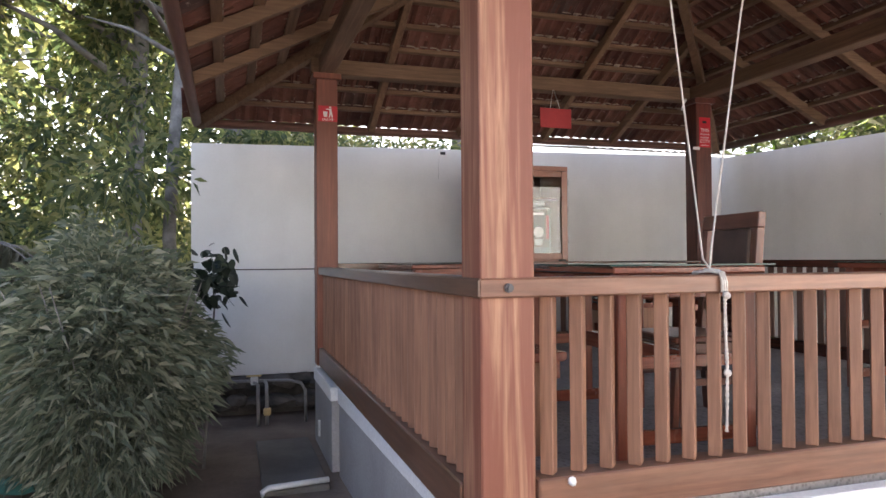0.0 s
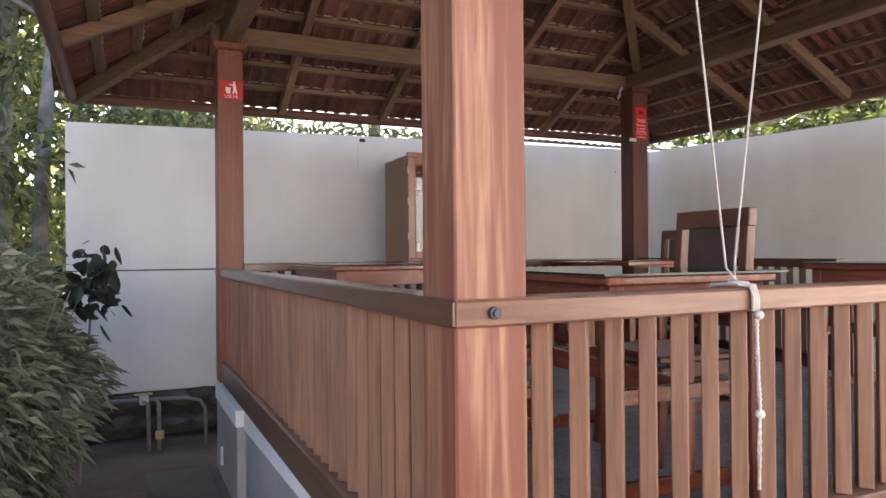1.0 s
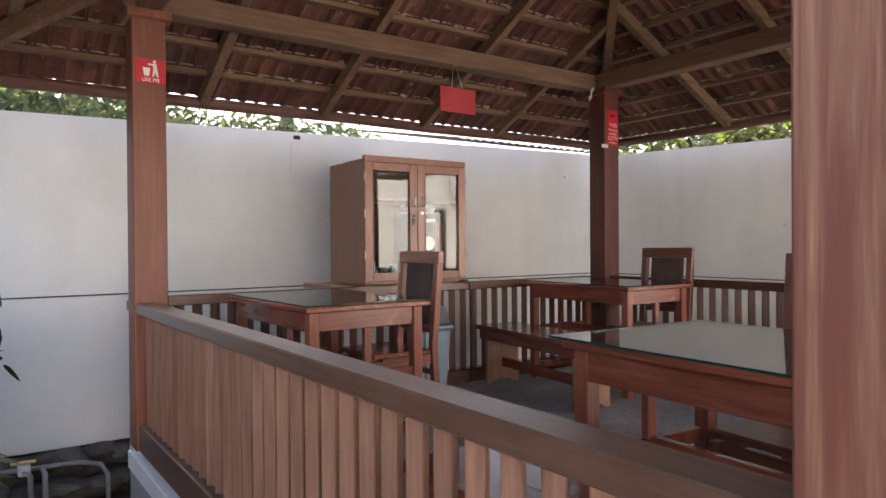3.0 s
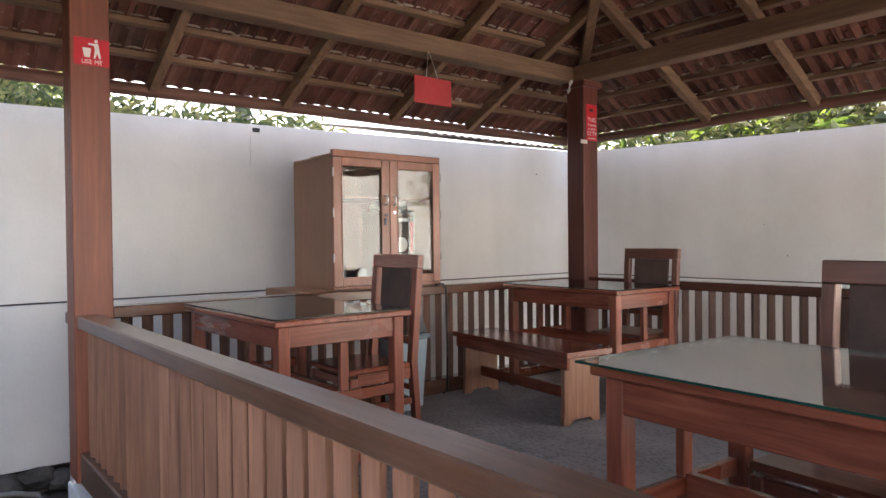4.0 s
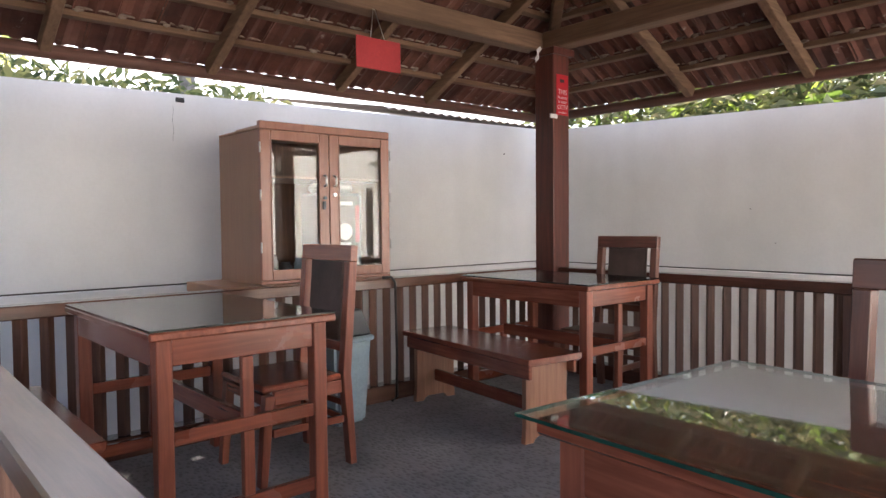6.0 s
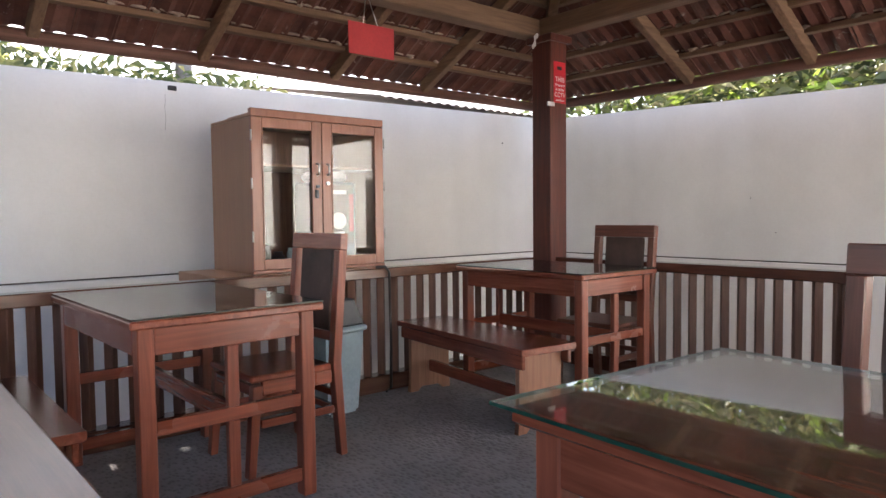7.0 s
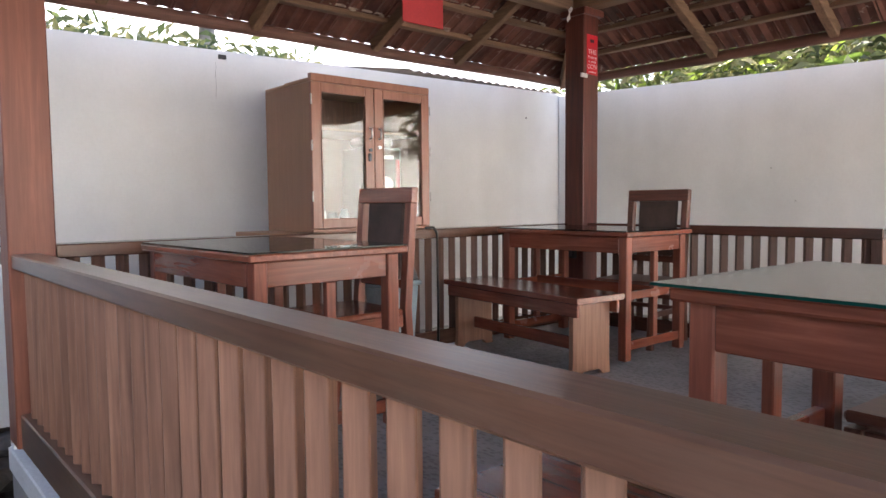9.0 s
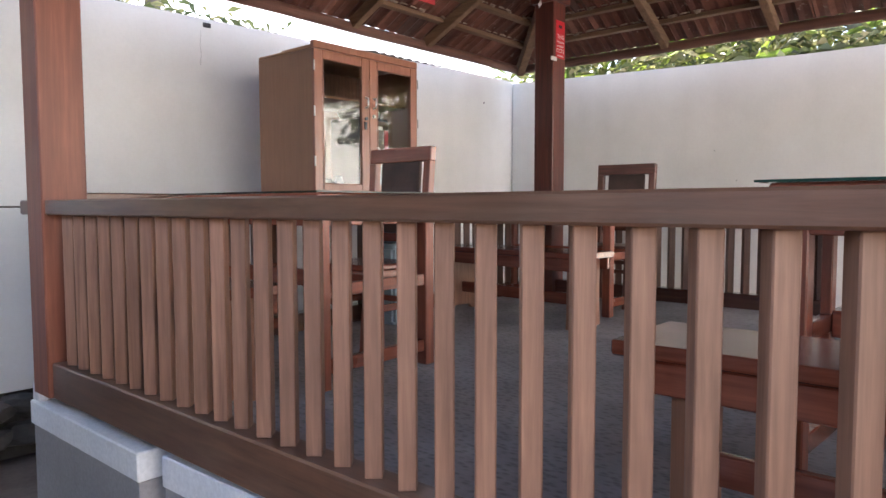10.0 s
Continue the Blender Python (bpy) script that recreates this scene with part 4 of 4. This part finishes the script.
# ---- plants ----
def clump(n, centre, radii, seed, power=0.45):
    """Spots in the outer part of a squashed ball, and the way out from its heart."""
    rng = np.random.default_rng(seed)
    d = rng.normal(size=(n, 3))
    d /= np.linalg.norm(d, axis=1)[:, None]
    r = rng.uniform(0, 1, n) ** power
    bumps = 1 + 0.16 * np.sin(d[:, 0] * 5 + seed) * np.cos(d[:, 2] * 6) + 0.1 * np.sin(d[:, 1] * 9 + d[:, 2] * 7)
    p = np.asarray(centre) + d * (r * bumps)[:, None] * np.asarray(radii)
    return p, d + rng.normal(size=(n, 3)) * 0.55


bush = thing("bamboo_bush", "dense dark green narrow-leaved bamboo bush", "bush", at=(0, 0, 0))
p, d = clump(26000, (-0.17, 5.25, 0.08), (0.64, 0.8, 0.9), 3, 0.38)
keep = p[:, 2] > GROUND + 0.02
d[:, 2] = d[:, 2] * 0.6 - 0.05
foliage = new("foliage", leaves("foliage", p[keep], d[keep], 0.115, bush_leaf, 0.11, 0.35, 4))
foliage.parent = bush
stems = bmesh.new()
rs = random.Random(8)
for k in range(26):
    g, e = rs.uniform(0, math.tau), rs.uniform(0.2, 0.7)
    x, y = -0.12 + 0.18 * math.cos(g), 5.2 + 0.2 * math.sin(g)
    rod([(x, y, GROUND - 0.03), (x + 0.3 * e * math.cos(g), y + 0.3 * e * math.sin(g), -0.1), (x + 0.9 * e * math.cos(g), y + 0.9 * e * math.sin(g), 0.65)], [0.009, 0.007, 0.003], 5, stems)
tagged(part("stem", stems, bark, bush), kind="stuff")

shrub = thing("dark_shrub", "small shrub with rounded near-black leaves", "shrub")
rng = np.random.default_rng(21)
pts = np.array([0.5, 5.55, 0.66]) + rng.normal(size=(150, 3)) * np.array([0.075, 0.07, 0.13])
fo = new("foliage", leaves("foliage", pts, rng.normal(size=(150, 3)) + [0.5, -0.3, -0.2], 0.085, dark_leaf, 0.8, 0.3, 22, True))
fo.parent = shrub
part("stems", rod([(0.42, 5.6, GROUND - 0.03), (0.47, 5.57, 0.0), (0.5, 5.55, 0.45), (0.48, 5.56, 0.85)], [0.012, 0.01, 0.007, 0.004], 6), bark, shrub)


def tree(label, x, y, height, r, crown, n, seed, leaf, size):
    rs = random.Random(seed)
    t = thing("tree", label, "tree", "trees behind the wall", at=(x, y, GROUND))
    pts = [(0.06 * math.sin(k * 1.3 + seed), 0.05 * math.cos(k + seed), height * k / 7 - 0.05) for k in range(8)]
    one = rod(pts, [r * (1 - 0.55 * k / 7) for k in range(8)], 10)
    for k in range(7):
        g, z = rs.uniform(0, math.tau), height * rs.uniform(0.45, 0.95)
        q = 0.3 * height * rs.uniform(0.5, 1)
        rod([(0, 0, z), (q * 0.5 * math.cos(g), q * 0.5 * math.sin(g), z + q * 0.3), (q * math.cos(g), q * math.sin(g), z + q * 0.45)], [r * 0.4, r * 0.25, r * 0.08], 6, one)
    part("trunk", one, bark, t)
    ps, ds = [], []
    for k in range(crown[3]):
        c = (rs.gauss(0, crown[0] * 0.5), rs.gauss(0, crown[1] * 0.5), height * crown[4] + rs.uniform(-1, 1) * crown[2])
        p, d = clump(n // crown[3], c, (0.62, 0.62, 0.5), seed * 31 + k, 0.6)
        ps.append(p)
        ds.append(d)
    f = new("crown", leaves("crown", np.concatenate(ps), np.concatenate(ds), size, leaf, 0.4, 0.3, seed))
    f.parent = t
    return t


tree("slim grey-trunked tree rising beside the wall", 0.05, 8.1, 6.5, 0.085, (0.9, 0.9, 1.1, 12, 0.9), 3600, 2, tree_leaf, 0.13)
tree("leafy tree with sunlit yellow-green leaves", -2.2, 9.5, 6.0, 0.12, (1.8, 1.2, 2.4, 30, 0.55), 9000, 3, tree_leaf, 0.14)
tree("leafy tree with sunlit yellow-green leaves", -4.6, 8.6, 6.5, 0.13, (1.8, 1.5, 2.6, 30, 0.5), 9000, 4, tree_leaf, 0.14)
tree("leafy tree with sunlit yellow-green leaves", -0.9, 12.5, 8.0, 0.15, (2.4, 1.5, 3.2, 34, 0.5), 10000, 5, tree_leaf, 0.16)
tree("leafy tree far behind the yard", -6.5, 13.0, 8.0, 0.15, (3.0, 1.5, 3.4, 34, 0.5), 10000, 6, tree_leaf, 0.18)
# Added tree: crown set on the sun's line to shade slab and platform.
tree("tall added shade tree over the yard", 0.7, 9.9, 8.0, 0.16, (2.2, 1.4, 1.6, 40, 0.78), 11500, 12, tree_leaf, 0.2)
tree("leafy tree with sunlit yellow-green leaves", -3.2, 10.8, 7.0, 0.12, (1.8, 1.2, 2.8, 30, 0.55), 5000, 13, tree_leaf, 0.17)
# Two added trees, crowns above view, that shade the western ground.
for k, (x, y) in enumerate(((-2.9, 8.6), (-0.6, 10.4))):
    tree("tall added shade tree with an unseen high crown", x, y, 8.0, 0.15, (2.2, 1.6, 1.3, 34, 0.86), 9000, 20 + k, tree_leaf, 0.2)
# Added tree: its unseen crown stops sun that would stripe the floor.
tree("tall added tree with an unseen crown shading the floor", 4.3, 10.9, 8.4, 0.13, (1.6, 0.7, 0.8, 22, 0.88), 6500, 14, tree_leaf, 0.2)
tree("leafy tree behind the white wall", 1.6, 10.5, 4.0, 0.1, (1.2, 0.8, 0.7, 16, 0.72), 4500, 7, tree_leaf, 0.14)
tree("leafy tree behind the white wall", 9.6, 6.2, 4.2, 0.1, (1.0, 2.4, 1.0, 22, 0.75), 6500, 9, tree_leaf, 0.15)

under = thing("undergrowth", "tangled green undergrowth at the wall's end", "undergrowth", kind="stuff")
ps, ds = [], []
rs = random.Random(40)
for k in range(70):
    x = rs.uniform(-6.0, 0.15)
    c = (x, rs.uniform(7.0, 9.5) - 0.25 * min(0, x + 2), GROUND + rs.uniform(0.1, 2.6))
    p, d = clump(230, c, (0.5, 0.4, 0.45), 400 + k, 0.6)
    ps.append(p)
    ds.append(d)
f = new("foliage", leaves("foliage", np.concatenate(ps), np.concatenate(ds), 0.14, tree_leaf, 0.3, 0.35, 41))
f.parent = under

# Unseen west hedge, dark-leaved, added to dim light on the east wall.
sky_block_hedge = thing("sky_block_hedge", "unseen dark hedge added to block the low western sky", "hedge", kind="stuff")
ps, ds = [], []
for k in range(130):
    p, d = clump(150, (rs.uniform(-5.6, -4.2), rs.uniform(-5.0, 7.5), GROUND + rs.uniform(0.1, 2.9)), (0.55, 0.5, 0.5), 700 + k, 0.6)
    ps.append(p)
    ds.append(d)
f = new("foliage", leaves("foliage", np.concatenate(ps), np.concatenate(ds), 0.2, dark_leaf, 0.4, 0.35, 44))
f.parent = sky_block_hedge

woods = thing("far_woods", "dense far trees closing the view", "woods", kind="stuff")
rng = np.random.default_rng(45)
n = 15500
pts = np.stack([rng.uniform(-19, 2.0, n), rng.uniform(15, 18, n), GROUND + rng.uniform(0, 1, n) ** 1.15 * 11], 1)
f = new("foliage", leaves("foliage", pts, rng.normal(size=(n, 3)), 0.42, tree_leaf, 0.55, 0.3, 46))
f.parent = woods

hedge = thing("banana_hedge", "broad sunlit green leaves over the white wall", "hedge", kind="stuff")
rng = np.random.default_rng(50)
n = 5200
pts = np.stack([rng.uniform(6.85, 8.0, n), rng.uniform(1.4, 7.9, n), 1.6 + rng.uniform(0, 1, n) ** 1.15 * 1.7], 1)
f = new("foliage", leaves("foliage", pts, np.stack([rng.normal(0, 0.6, n), rng.normal(0, 1, n), rng.uniform(0.1, 0.9, n)], 1), 0.17, broad_leaf, 0.26, 0.5, 51))
f.parent = hedge
n = 650
pts = np.stack([rng.uniform(7.0, 8.0, n), rng.uniform(1.4, 7.9, n), 1.4 + rng.uniform(0, 1, n) * 1.5], 1)
f = new("foliage", leaves("foliage", pts, np.stack([rng.normal(0, 0.4, n), rng.normal(0, 0.6, n), rng.uniform(0.3, 1.4, n)], 1), 0.4, bright_leaf, 0.2, 0.6, 53, True))
f.parent = hedge
n = 11000
pts = np.stack([rng.uniform(8.0, 9.4, n), rng.uniform(2.6, 8.3, n), 0.6 + rng.uniform(0, 1, n) * 3.4], 1)
f = new("foliage", leaves("foliage", pts, rng.normal(size=(n, 3)), 0.17, tree_leaf, 0.36, 0.4, 54))
f.parent = hedge
part("stalks", rod([(7.6, 0.5, GROUND), (7.6, 0.5, 1.7)], 0.06, 8, rod([(7.7, 3.4, GROUND), (7.7, 3.4, 1.7)], 0.06, 8, rod([(7.5, 5.8, GROUND), (7.5, 5.8, 1.7)], 0.06, 8))), bark, hedge)
creeper = thing("wall_creeper", "fine green leaves showing above the white wall", "creeper", kind="stuff")
n = 5200
pts = np.stack([0.3 + 3.6 * rng.uniform(0, 1, n) ** 1.2, rng.uniform(7.7, 8.5, n), 1.5 + rng.uniform(0, 1, n) ** 1.1 * 0.72], 1)
f = new("foliage", leaves("foliage", pts, rng.normal(size=(n, 3)) + [0, 0, 0.4], 0.13, tree_leaf, 0.3, 0.3, 52))
f.parent = creeper

palm = thing("palm", "dry grey-green drooping palm fronds", "palm", at=(-1.35, 6.3, 0.1))
ps, ds = [], []
rs = random.Random(60)
ribs = bmesh.new()
for k in range(9):
    g = rs.uniform(-1.2, 1.6)
    run = []
    for i in range(9):
        q = i / 8
        run.append(Vector((0.95 * q * math.cos(g), 0.95 * q * math.sin(g) - 0.2, 0.5 + 0.75 * q - 1.25 * q * q + 0.12 * (k % 3))))
    rod(run, [0.012 - 0.0011 * i for i in range(9)], 5, ribs)
    for i in range(1, 9):
        for e in range(7):
            q = run[i - 1].lerp(run[i], e / 7)
            way = (run[i] - run[i - 1]).normalized()
            side = way.cross(Vector((0, 0, 1))).normalized()
            for sg in (-1, 1):
                ps.append(tuple(q))
                ds.append(tuple(way * 0.6 + side * sg + Vector((0, 0, -0.25))))
part("ribs", rod([(0, -0.2, GROUND - 0.03), (0, -0.2, 0.55)], 0.05, 8, ribs), bark, palm)
f = new("fronds", leaves("fronds", ps, ds, 0.4, palm_leaf, 0.06, 0.3, 61))
f.parent = palm

sheet = bmesh.new()
rs = random.Random(70)
g = [[sheet.verts.new((-1.55 + 0.11 * i, 5.2 + 0.11 * j, GROUND + 0.02 + 0.32 * math.exp(-((i - 5) ** 2 + (j - 5) ** 2) / 14) + 0.05 * noise.noise((i * 0.6, j * 0.6, 3)))) for i in range(11)] for j in range(11)]
for a, b in zip(g, g[1:]):
    for k in range(10):
        sheet.faces.new((a[k], a[k + 1], b[k + 1], b[k]))
solid("tarpaulin", sheet, tarp, "crumpled green plastic sheet on the ground", "tarpaulin")

# corrugated roof of a shed beyond the wall's corner
shed = thing("shed", "low shed with a grey corrugated metal roof", "shed")
part("shed_wall", block(5.2, 8.0, 8.2, 10.0, GROUND, 2.2, 0.01), wall_paint, shed)
cor = bmesh.new()
rows = []
for i in range(111):
    x = 4.9 + i * 0.03
    rows.append([cor.verts.new((x, y, z + 0.012 * math.cos(i * 1.6))) for y, z in ((7.75, 2.19), (9.1, 2.43), (10.3, 2.64))])
for a, b in zip(rows, rows[1:]):
    for k in range(2):
        cor.faces.new((a[k], b[k], b[k + 1], a[k + 1])).smooth = True
part("roof_sheet", cor, sheet_metal, shed)

# ---- roof tiles ----
single.sort(key=lambda q: (q[0], q[1]))
for k, (_, _, m) in enumerate(single):
    if k < 300:
        piece("tile", tile_me, roof, m)
    else:
        base = len(rest_v) * len(tile_np)
        mm = np.array(m)
        rest_v.append(tile_np @ mm[:3, :3].T + mm[:3, 3])
        rest_f.extend(tuple(i + base for i in fc) for fc in tile_faces)
me = bpy.data.meshes.new("tiles")
me.from_pydata(np.concatenate(rest_v).tolist(), [], rest_f)
me.materials.append(clay)
more = tagged(new("tiles", me), "rows of red clay roof tiles", kind="stuff")
more.parent = roof
